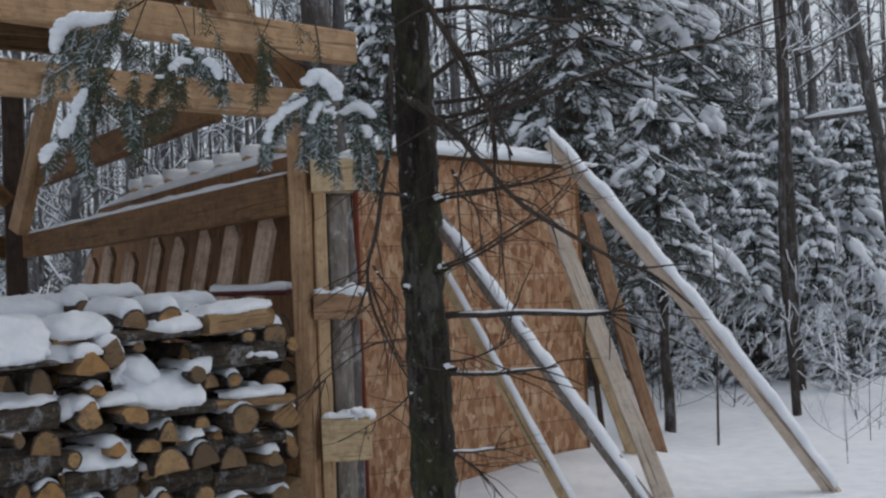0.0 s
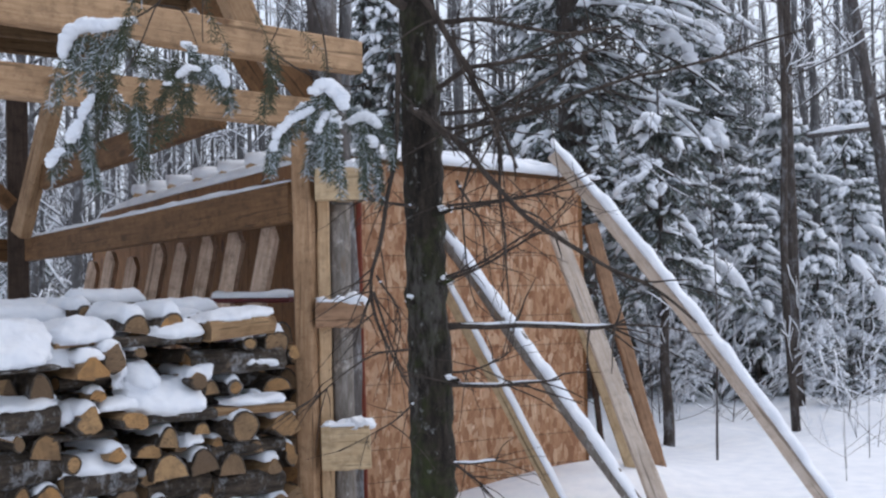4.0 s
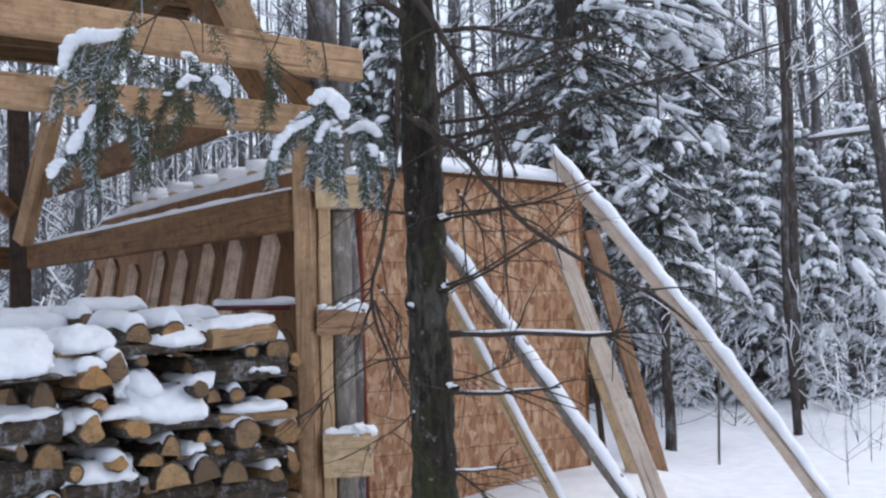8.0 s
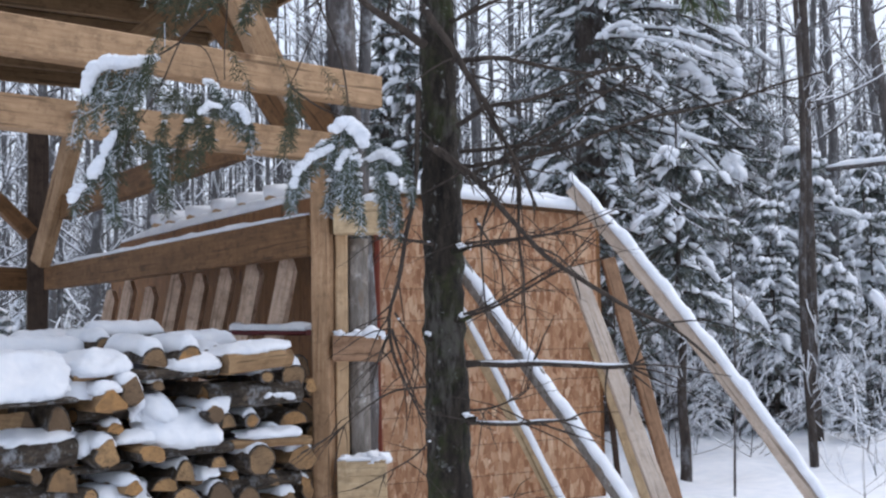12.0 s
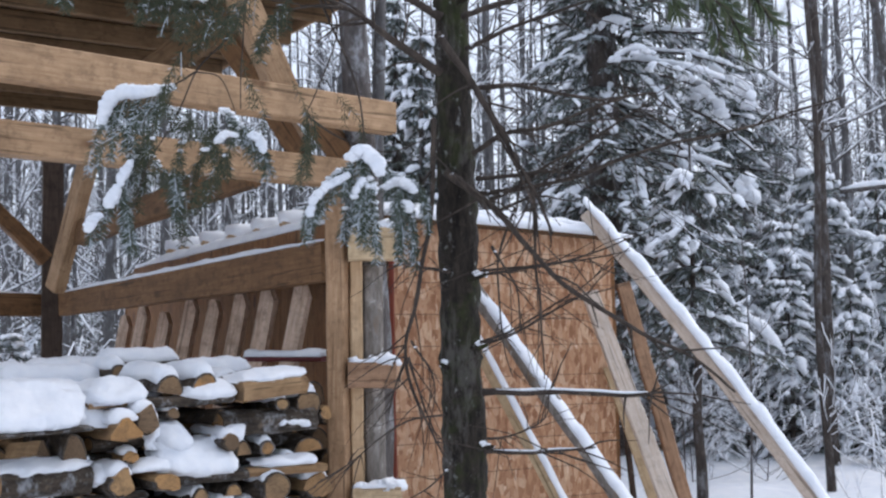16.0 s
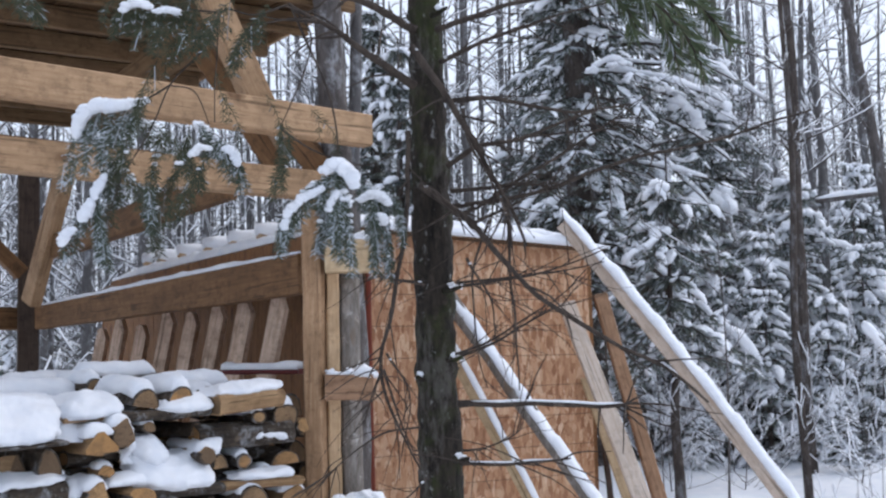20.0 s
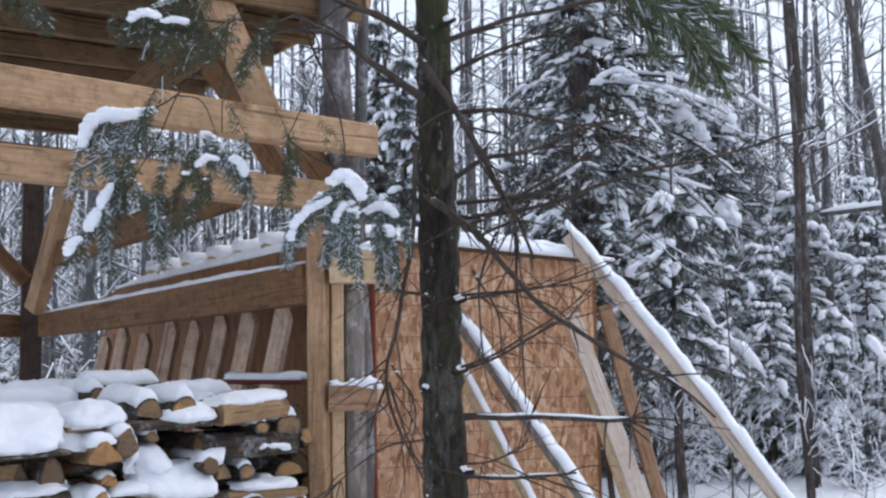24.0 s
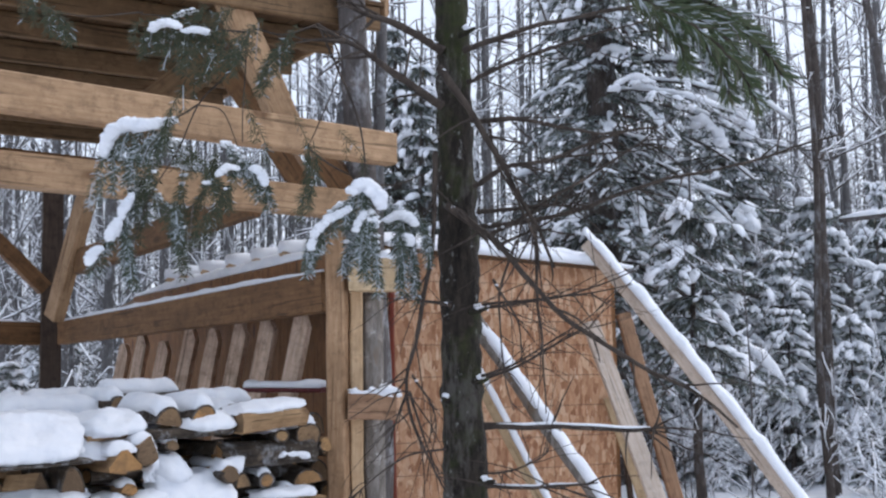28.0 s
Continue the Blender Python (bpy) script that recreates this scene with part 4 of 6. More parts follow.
snow_sheet(-0.43, -0.09, 0.80, 0.12, 0.84, 0.0, 0.026, 12.0, 0.03, 0.012)
snow_sheet(-0.58, -0.16, 1.22, 0.15, 1.27, 0.0, 0.036, 13.0, 0.04, 0.014, 0.03)
snow_sheet(-1.35, -1.06, 1.15, 0.10, 1.26, -0.08, 0.045, 14.0)
snow_sheet(-0.70, -0.58, 0.63, 0.09, 0.68, 0.0, 0.014, 15.0, 0.04, 0.03)
# dark pieces deep in the gaps
for k in range(20):
    s0, zz = rng.uniform(-1.7, -0.35), 0.18 + 0.92 * (k + rng.random()) / 20
    log_side(s0, s0 + rng.uniform(0.22, 0.4), zz, rng.uniform(0.05, 0.085), rng.uniform(-0.16, -0.10), True, rng.uniform(-6, 6))
# the rows behind, mostly in the dark
for row in range(9):
    for i in range(15):
        log_end(-1.75 + 0.14 * i + 0.07 * (row % 2), 0.10 + 0.132 * row, 0.145, 0.125, rng.choice(("half", "round", "wedge")), -0.30 - rng.uniform(0, 0.10), 0.0, 0.36)
# top of the stack: logs under soft snow, rising to the back row
for s, off, z, w, snow in ((-1.2, -0.1, 1.17, 0.2, 0.0), (-1.45, -0.05, 1.12, 0.2, 0.0), (-0.45, -0.16, 1.22, 0.2, 0.02)):
    log_end(s, z, w, 0.11, "half", off, snow)
for k, (s0, s1, off, z, h, snow) in enumerate(((-0.95, -0.48, -0.62, 1.31, 0.10, 0.05), (-1.55, -1.0, -0.45, 1.22, 0.10, 0.07), (-1.3, -0.85, -0.75, 1.26, 0.10, 0.06), (-0.6, -0.15, -0.40, 1.25, 0.10, 0.05), (-1.7, -1.25, -0.75, 1.22, 0.1, 0.07))):
    log = log_side(s0, s1, z, h, off, True, label="firewood log on top of the stack under thick snow")
    c = Shape()
    c.shell(s1 - s0, h * 0.675, h / 2, 0.0, snow + 0.008, seed=s0 * 13, ax=0, n=12, inset=0.01)
    part("snow", c, SNOW, log, "thick snow")
blanket, nb = Shape(), 48
bv = []
for j in range(nb + 1):
    for i in range(nb + 1):
        e, s_ = j / nb, -1.9 + 1.80 * i / nb
        edge = 0.035 * noise.noise(Vector((s_ * 7, 1.5, 0)))
        q = stack_at(s_, -0.07 + edge - 1.05 * e + 0.12 * min(1.0, max(0.0, (-1.02 - s_) / 0.15)), 0)
        low = min(1.0, max(0.0, (-1.02 - s_) / 0.15))
        hump = 0.045 * noise.noise(Vector((s_ * 5.5, e * 2.2, 2))) + 0.018 * noise.noise(q * 16)
        q.z = 1.245 + 0.09 * e + hump - 0.13 * low * (1 - e) ** 2 - 0.07 * max(0.0, 1 - e * 16) ** 2
        bv.append(q)
blanket.add(bv, [(j * (nb + 1) + i, (j + 1) * (nb + 1) + i, (j + 1) * (nb + 1) + i + 1, j * (nb + 1) + i + 1) for j in range(nb) for i in range(nb)])
solid("stack_snow", blanket, SNOW, "soft snow blanket over the firewood stack", "snow", kind="stuff")
pk = beam("snowy_plank", (-0.66, 7.0, 1.335), (-1.14, 7.24, 1.345), 0.16, 0.03, TARP, None, "plank under dark red sheeting with snow on top", "plank")
part("snow", snow_line(Vector((-0.66, 7.0, 1.348)), Vector((-1.14, 7.24, 1.358)), 0.18, 0.042, 30, 8.0, ends=0.95), SNOW, pk, "snow", m=pk.matrix_basis.inverted())


# ---- trees ----
def smooth_line(pts, per=5):
    """A soft curve through points."""
    pts = [Vector(p) for p in pts]
    q = [pts[0] * 2 - pts[1]] + pts + [pts[-1] * 2 - pts[-2]]
    out = []
    for i in range(len(pts) - 1):
        a, b, c, d = q[i:i + 4]
        for k in range(per):
            t = k / per
            out.append(0.5 * (2 * b + (c - a) * t + (2 * a - 5 * b + 4 * c - d) * t * t + (3 * b - a - 3 * c + d) * t ** 3))
    return out + [pts[-1]]


def wavy(p, amp, seed):
    return p + Vector((noise.noise(p * 6 + Vector((seed, 0, 0))), noise.noise(p * 6 + Vector((0, seed, 0))), noise.noise(p * 6 + Vector((0, 0, seed))))) * amp


# the spruce in front, with dead boughs
NEAR = thing("spruce_tree", (0.08, 4.72, 0), "young spruce trunk, dark mossy bark, with dead bare boughs", "tree")
NI = NEAR.matrix_basis.inverted()
tr = Shape()
tr.tube([Vector((0.083 - 0.010 * z + 0.012 * noise.noise(Vector((0, 0, z * 1.3))), 4.72, z)) for z in (i * 0.035 - 0.1 for i in range(124))],
        [0.092 - 0.0088 * (i * 0.035) + 0.005 * noise.noise(Vector((5, 0, i * 0.45))) + 0.0015 * noise.noise(Vector((9, 0, i * 1.7))) for i in range(124)], 36, rough=0.2)
part("trunk", tr, BARK_SPRUCE, NEAR, m=NI)
rb = random.Random(11)


def twiglets(s, line, r0, rnd, count):
    for _ in range(count):
        i = rnd.randrange(2, len(line) - 1)
        p, d = line[i], (line[min(i + 1, len(line) - 1)] - line[i - 1]).normalized()
        side = Vector((rnd.uniform(-1, 1), rnd.uniform(-0.7, 0.7), rnd.uniform(-0.9, 0.9)))
        d2 = (d * 0.7 + side * 0.75).normalized()
        L, pts = rnd.uniform(0.08, 0.34), [p]
        for k in range(4):
            pts.append(wavy(pts[-1] + d2 * (L / 4), 0.012, rnd.uniform(0, 9)))
            d2 = (d2 + Vector((0, 0, rnd.uniform(-0.25, 0.15)))).normalized()
        s.tube(pts, [r0 * 0.52 * (1 - 0.17 * k) for k in range(5)], 4, caps=False)


def bough(pts, r, snow):
    line = [wavy(p, 0.010, r * 900) if i else p for i, p in enumerate(smooth_line(pts, 6))]
    n = len(line)
    s = Shape()
    s.tube(line, [max(0.002, 1.15 * r * (1 - 0.70 * i / (n - 1))) for i in range(n)], 7, rough=0.25, seed=r * 77)
    twiglets(s, line, max(r * 0.85, 0.0052), rb, 4 + int(n * 0.36))
    ob = part("bough", s, TWIG, NEAR, m=NI)
    c = Shape()
    if snow:
        c.ridge([p + Vector((0, 0, r * 0.5)) for p in line[1:int(n * 0.85)]], r * 2.4, snow * 1.5, seed=r * 50)
    if rb.random() < 0.45:
        c.blob(line[1] + Vector((0, -0.004, r * 0.7)), 0.005 + r * 0.35, 0.5, seed=r * 99, rough=0.9, n=10, m=7)
    if c.v:
        part("snow", c, SNOW, ob)


bough([(0.10, 4.65, 2.66), (0.33, 4.50, 2.70), (0.56, 4.30, 2.69), (0.77, 4.10, 2.67)], 0.011, 0.000)
bough([(0.11, 4.65, 2.53), (0.27, 4.60, 2.59), (0.48, 4.50, 2.64), (0.77, 4.40, 2.69)], 0.009, 0.000)
bough([(0.12, 4.65, 2.38), (0.30, 4.50, 2.35), (0.56, 4.40, 2.27), (0.67, 4.30, 2.25)], 0.010, 0.000)
bough([(0.13, 4.65, 2.12), (0.25, 4.55, 2.18), (0.40, 4.50, 2.19), (0.63, 4.40, 2.26), (0.78, 4.30, 2.27)], 0.010, 0.000)
bough([(0.25, 4.55, 2.18), (0.47, 4.50, 2.20), (0.79, 4.40, 2.21)], 0.006, 0.000)
bough([(-0.00, 4.60, 2.58), (0.11, 4.55, 2.40), (0.23, 4.50, 2.18), (0.34, 4.45, 1.95), (0.41, 4.40, 1.78)], 0.014, 0.000)
bough([(0.14, 4.65, 2.02), (0.40, 4.50, 2.02), (0.52, 4.40, 1.99)], 0.008, 0.000)
bough([(0.19, 4.60, 1.93), (0.44, 4.50, 2.06), (0.67, 4.40, 2.19), (0.77, 4.30, 2.24)], 0.007, 0.000)
bough([(0.14, 4.65, 1.96), (0.42, 4.50, 1.98), (0.75, 4.30, 2.06), (1.04, 4.10, 2.10), (1.31, 3.90, 2.16)], 0.009, 0.000)
bough([(0.02, 4.65, 2.66), (-0.16, 4.60, 2.75), (-0.26, 4.50, 2.76), (-0.37, 4.40, 2.78)], 0.016, 0.000)
bough([(0.01, 4.65, 2.44), (-0.16, 4.50, 2.53), (-0.27, 4.40, 2.59), (-0.43, 4.20, 2.64)], 0.016, 0.000)
bough([(-0.02, 4.65, 2.26), (-0.03, 4.60, 1.96), (-0.08, 4.55, 1.62), (-0.14, 4.55, 1.34), (-0.09, 4.50, 1.14), (0.00, 4.50, 0.97)], 0.010, 0.000)
bough([(-0.14, 4.55, 1.34), (-0.17, 4.50, 1.26), (-0.20, 4.45, 1.14)], 0.006, 0.000)
bough([(0.02, 4.60, 2.04), (0.14, 4.55, 1.95), (0.21, 4.50, 1.88), (0.40, 4.40, 1.63), (0.66, 4.30, 1.43), (0.84, 4.20, 1.33), (0.97, 4.10, 1.20)], 0.013, 0.000)
bough([(0.21, 4.50, 1.87), (0.35, 4.45, 1.93), (0.45, 4.40, 1.99)], 0.006, 0.000)
bough([(0.14, 4.65, 1.65), (0.33, 4.55, 1.66), (0.54, 4.50, 1.70), (0.71, 4.40, 1.76)], 0.006, 0.000)
bough([(0.15, 4.65, 1.20), (0.44, 4.50, 1.20), (0.65, 4.40, 1.19), (0.77, 4.30, 1.20)], 0.013, 0.006)
bough([(0.15, 4.65, 0.98), (0.35, 4.55, 0.98), (0.54, 4.40, 1.01)], 0.010, 0.004)
bough([(0.12, 4.65, 1.37), (0.30, 4.55, 1.44), (0.45, 4.50, 1.52), (0.55, 4.45, 1.57)], 0.006, 0.000)
bough([(0.14, 4.65, 0.69), (0.25, 4.60, 0.69), (0.34, 4.50, 0.70)], 0.006, 0.006)
bough([(0.16, 4.65, 0.68), (0.25, 4.60, 0.61), (0.32, 4.50, 0.53)], 0.005, 0.000)
bough([(0.34, 4.50, 1.96), (0.35, 4.50, 1.74), (0.36, 4.45, 1.48), (0.36, 4.40, 1.25)], 0.007, 0.000)
bough([(0.28, 4.50, 1.89), (0.21, 4.50, 1.68), (0.21, 4.45, 1.47), (0.25, 4.40, 1.26)], 0.005, 0.000)
bough([(0.03, 4.65, 1.66), (-0.09, 4.60, 1.68), (-0.17, 4.50, 1.71)], 0.007, 0.000)
bough([(-0.13, 4.50, 1.34), (-0.07, 4.50, 1.15), (0.00, 4.60, 0.98)], 0.005, 0.000)
bough([(-0.00, 4.60, 1.12), (-0.17, 4.50, 1.09), (-0.33, 4.40, 0.98), (-0.45, 4.30, 0.91)], 0.004, 0.000)
bough([(0.02, 4.60, 0.93), (-0.08, 4.55, 0.85), (-0.27, 4.50, 0.76)], 0.004, 0.000)
bough([(0.14, 4.60, 1.39), (0.28, 4.55, 1.44), (0.45, 4.50, 1.54), (0.62, 4.40, 1.66)], 0.005, 0.000)
bough([(0.15, 4.60, 1.66), (0.31, 4.50, 1.67), (0.51, 4.40, 1.68), (0.67, 4.30, 1.70)], 0.005, 0.000)
bough([(0.16, 4.60, 1.03), (0.27, 4.55, 1.05), (0.37, 4.50, 1.11), (0.38, 4.45, 1.21)], 0.004, 0.000)
bough([(0.19, 4.55, 1.75), (0.27, 4.50, 1.59), (0.29, 4.50, 1.42)], 0.005, 0.000)
bough([(0.19, 4.60, 2.36), (0.21, 4.50, 2.19), (0.30, 4.45, 1.99), (0.36, 4.40, 1.83)], 0.006, 0.000)
bough([(-0.12, 4.55, 1.40), (-0.04, 4.50, 1.25), (-0.07, 4.50, 1.04)], 0.004, 0.000)


for sx, sz, dx in ((0.142, 1.645, 0.05), (0.142, 1.378, 0.045), (0.155, 1.0, 0.05), (0.0, 1.31, -0.02), (0.118, 2.735, 0.05)):
    st, cs = Shape(), Shape()
    st.tube([(sx - dx, 4.68, sz - 0.012), (sx, 4.63, sz - 0.006), (sx + dx * 0.5, 4.60, sz)], [0.014, 0.011, 0.006], 8, rough=0.3, seed=sz)
    stub = part("stub", st, BARK_SPRUCE, NEAR, "broken branch stub", m=NI)
    for q in range(3):
        cs.blob((sx + dx * (0.35 * q - 0.2), 4.625, sz + 0.010 - 0.007 * q), 0.013 - 0.003 * q, 0.8, seed=sz * 9 + q, rough=0.8, n=12, m=8)
    part("snow", cs, SNOW, stub, "clot of snow")


def needles(s, line, width, rnd, density=260, wide=0.0026, both=True):
    """Flat rows of needles along a twig."""
    for i in range(1, len(line)):
        a, b = line[i - 1], line[i]
        d = (b - a).normalized()
        side = d.cross(Vector((0, 1, 0)))
        side = side.normalized() if side.length > 1e-4 else Vector((1, 0, 0))
        for _ in range(max(1, int((b - a).length * density))):
            p = a.lerp(b, rnd.random())
            for sg in (-1, 1):
                q = (d * rnd.uniform(0.35, 0.8) + side * sg * rnd.uniform(0.6, 1.0) + Vector((0, rnd.uniform(-0.5, 0.5), -0.15))).normalized()
                s.blade(p, q, width * rnd.uniform(0.7, 1.1), wide, Vector((0, 1, 0)))


FIR = thing("fir_bough", (-0.44, 4.25, 3.2), "drooping fir bough with green needles and clots of snow", "fir bough")
FI = FIR.matrix_basis.inverted()
rs = random.Random(21)


def stem(pts, r):
    line = [wavy(p, 0.008, r * 500) for p in smooth_line(pts, 6)]
    s = Shape()
    s.tube(line, [r * (1 - 0.5 * i / (len(line) - 1)) for i in range(len(line))], 6)
    part("stem", s, TWIG, FIR, m=FI)


def spray(pts, width, snow, thin=1.0):
    """A flat drooping spray: side twigs with combed needles, and a smooth cap of snow that follows the spine."""
    main = [wavy(p, 0.006, width * 300) for p in smooth_line(pts, 5)]
    s = Shape()
    lines = [main]
    for i in range(1, len(main)):
        d = (main[min(i + 1, len(main) - 1)] - main[i - 1]).normalized()
        sd = d.cross(Vector((0, 1, 0))).normalized()
        for sg in (-1, 1):
            if rs.random() > 0.78 * thin:
                continue
            L = width * rs.uniform(0.45, 0.95) * (1 - 0.4 * i / len(main))
            e = (d * 0.8 + sd * sg * rs.uniform(0.3, 0.7) + Vector((0, rs.uniform(-0.5, 0.5), -0.7))).normalized()
            lines.append([main[i] + e * (L * k / 4) - Vector((0, 0, 0.004 * k * k)) for k in range(5)])
    for ln in lines:
        needles(s, ln, 0.031, rs, int(165 * (0.3 + 0.7 * thin)), 0.0032)
        s.tube(ln, [0.0018] * len(ln), 4, caps=False)
    ob = part("spray", s, NEEDLE if thin == 1.0 else NEEDLE_DRY, FIR, "flat rimed green needle spray", smooth=False, m=FI)
    c = Shape()
    for ln in lines[1:]:
        if rs.random() < 0.10 and snow:
            c.blob(ln[rs.choice((1, 2, 3))] + Vector((0, 0.004, 0.004)), rs.uniform(0.006, 0.015), 0.55, seed=rs.uniform(0, 40), rough=0.9, n=8, m=6)
    if snow > 0.015:
        k0 = rs.randint(0, len(main) // 2 - 1)
        k1 = k0 + rs.randint(4, 6)
        if snow > 0.045:
            k0, k1 = 1, len(main)
        spine = main[k0:k1]
        for q, p in enumerate(spine):
            big = snow * 1.1 * (1.0 - 0.6 * q / len(spine)) * rs.uniform(0.7, 1.0)
            c.blob(p + Vector((rs.uniform(-0.3, 0.3) * snow, rs.uniform(0.012, 0.035), big * 0.3)), big, rs.uniform(0.45, 0.65), seed=rs.uniform(0, 40), rough=0.7, n=12, m=8)
    if c.v:
        part("snow", c, SNOW, ob, "soft clinging snow", kind="stuff")


stem([(-0.44, 4.25, 2.65), (-0.56, 4.25, 2.62), (-0.67, 4.25, 2.63), (-0.70, 4.25, 2.44), (-0.70, 4.25, 2.23)], 0.004)
stem([(-0.67, 4.25, 2.63), (-0.76, 4.25, 2.48), (-0.86, 4.25, 2.36), (-0.94, 4.25, 2.19), (-1.03, 4.25, 2.05), (-1.09, 4.25, 1.88)], 0.004)
stem([(-0.87, 4.30, 2.38), (-0.97, 4.30, 2.33), (-1.12, 4.30, 2.29)], 0.004)
stem([(-0.87, 4.30, 2.38), (-0.78, 4.30, 2.35), (-0.73, 4.30, 2.22)], 0.003)
stem([(-0.67, 4.25, 2.63), (-0.80, 4.25, 2.64), (-0.96, 4.25, 2.69), (-1.07, 4.25, 2.70)], 0.004)
stem([(-0.44, 4.30, 2.67), (-0.36, 4.30, 2.53), (-0.44, 4.30, 2.30), (-0.48, 4.30, 2.22)], 0.004)
stem([(-0.44, 4.30, 2.67), (-0.32, 4.30, 2.40), (-0.28, 4.30, 2.22), (-0.27, 4.30, 2.09)], 0.005)
stem([(-0.49, 4.40, 2.24), (-0.37, 4.40, 2.15), (-0.19, 4.40, 2.09), (-0.04, 4.40, 2.13)], 0.004)
stem([(-1.05, 4.20, 2.69), (-1.25, 4.20, 2.68), (-1.43, 4.20, 2.72), (-1.55, 4.20, 2.77)], 0.003)
spray([(-0.95, 4.30, 2.30), (-1.04, 4.30, 2.29), (-1.12, 4.30, 2.28), (-1.20, 4.30, 2.21)], 0.075, 0.000)
spray([(-0.97, 4.28, 2.27), (-1.06, 4.28, 2.23), (-1.14, 4.28, 2.16), (-1.24, 4.28, 2.10)], 0.085, 0.000)
spray([(-1.05, 4.32, 2.15), (-1.11, 4.32, 2.05), (-1.17, 4.32, 1.95), (-1.25, 4.32, 1.83)], 0.070, 0.035)
spray([(-1.02, 4.35, 2.24), (-1.06, 4.35, 2.13), (-1.07, 4.35, 2.05), (-1.10, 4.35, 1.91)], 0.080, 0.000, 0.75)
spray([(-0.91, 4.30, 2.18), (-0.94, 4.30, 2.04), (-0.95, 4.30, 1.94), (-0.92, 4.30, 1.85)], 0.070, 0.020, 0.75)
spray([(-0.78, 4.34, 2.24), (-0.72, 4.34, 2.18), (-0.67, 4.34, 2.15), (-0.63, 4.34, 2.08)], 0.075, 0.024)
spray([(-0.81, 4.36, 2.23), (-0.84, 4.36, 2.13), (-0.88, 4.36, 2.05), (-0.93, 4.36, 2.00)], 0.080, 0.020, 0.75)
spray([(-0.73, 4.30, 2.18), (-0.76, 4.30, 2.08), (-0.82, 4.30, 2.00), (-0.87, 4.30, 1.95)], 0.070, 0.000, 0.75)
spray([(-0.52, 4.28, 2.33), (-0.48, 4.28, 2.24), (-0.47, 4.28, 2.13), (-0.49, 4.28, 2.05)], 0.070, 0.000, 0.3)
spray([(-0.25, 4.30, 2.09), (-0.32, 4.30, 2.02), (-0.39, 4.30, 1.98), (-0.46, 4.30, 1.88)], 0.050, 0.030)
spray([(-0.28, 4.30, 2.10), (-0.26, 4.30, 1.99), (-0.25, 4.30, 1.89), (-0.23, 4.30, 1.77)], 0.060, 0.030)
spray([(-0.32, 4.40, 2.07), (-0.34, 4.40, 1.96), (-0.32, 4.40, 1.90), (-0.35, 4.40, 1.84)], 0.050, 0.020)
spray([(-0.17, 4.55, 2.01), (-0.13, 4.55, 1.96), (-0.11, 4.55, 1.85), (-0.10, 4.55, 1.72)], 0.055, 0.022)
spray([(-0.24, 4.55, 2.06), (-0.16, 4.55, 2.02), (-0.08, 4.55, 1.98), (-0.05, 4.55, 1.87)], 0.050, 0.022)
spray([(-0.81, 4.20, 2.71), (-0.91, 4.20, 2.69), (-0.98, 4.20, 2.66), (-1.04, 4.20, 2.61)], 0.050, 0.020, 0.8)
spray([(-0.75, 4.20, 2.61), (-0.81, 4.20, 2.62), (-0.89, 4.20, 2.62), (-0.99, 4.20, 2.61)], 0.060, 0.012, 0.8)
spray([(-0.66, 4.15, 2.59), (-0.74, 4.15, 2.52), (-0.84, 4.15, 2.54), (-0.96, 4.15, 2.53)], 0.060, 0.000, 0.8)
spray([(-0.69, 4.20, 2.40), (-0.67, 4.20, 2.32), (-0.63, 4.20, 2.26), (-0.60, 4.20, 2.19)], 0.050, 0.000, 0.3)
spray([(-0.89, 4.20, 2.45), (-0.95, 4.20, 2.33), (-0.99, 4.20, 2.21), (-1.02, 4.20, 2.13)], 0.050, 0.012, 0.5)
spray([(-0.45, 4.22, 2.22), (-0.44, 4.22, 2.14), (-0.46, 4.22, 2.06), (-0.50, 4.22, 2.02)], 0.050, 0.000, 0.3)
spray([(-1.46, 4.10, 2.76), (-1.38, 4.10, 2.71), (-1.32, 4.10, 2.67), (-1.28, 4.10, 2.63)], 0.060, 0.000, 0.8)
spray([(-0.99, 4.30, 2.25), (-0.91, 4.30, 2.22), (-0.83, 4.30, 2.14), (-0.77, 4.30, 2.08)], 0.060, 0.022, 0.75)
spray([(-1.14, 4.30, 2.17), (-1.07, 4.30, 2.11), (-0.99, 4.30, 2.02), (-0.91, 4.30, 1.94)], 0.050, 0.020, 0.75)
spray([(-0.37, 4.40, 2.30), (-0.33, 4.40, 2.26), (-0.29, 4.40, 2.21), (-0.27, 4.40, 2.15)], 0.050, 0.000, 0.3)

spray([(-1.14, 4.30, 1.98), (-1.13, 4.30, 1.92), (-1.12, 4.30, 1.86), (-1.10, 4.30, 1.80)], 0.060, 0.000)
spray([(-0.29, 4.30, 1.97), (-0.285, 4.30, 1.92), (-0.28, 4.30, 1.87), (-0.275, 4.30, 1.81)], 0.065, 0.000)
spray([(-0.43, 4.28, 1.95), (-0.45, 4.28, 1.91), (-0.47, 4.28, 1.87), (-0.48, 4.28, 1.83)], 0.040, 0.000)
spray([(-0.16, 4.45, 1.97), (-0.155, 4.45, 1.90), (-0.15, 4.45, 1.84), (-0.15, 4.45, 1.77)], 0.065, 0.000)
spray([(-0.96, 4.30, 2.04), (-0.95, 4.30, 2.0), (-0.94, 4.30, 1.96), (-0.935, 4.30, 1.92)], 0.050, 0.000)
spray([(-0.62, 4.2, 2.66), (-0.70, 4.2, 2.60), (-0.78, 4.2, 2.56), (-0.86, 4.2, 2.48)], 0.080, 0.000, 0.6)
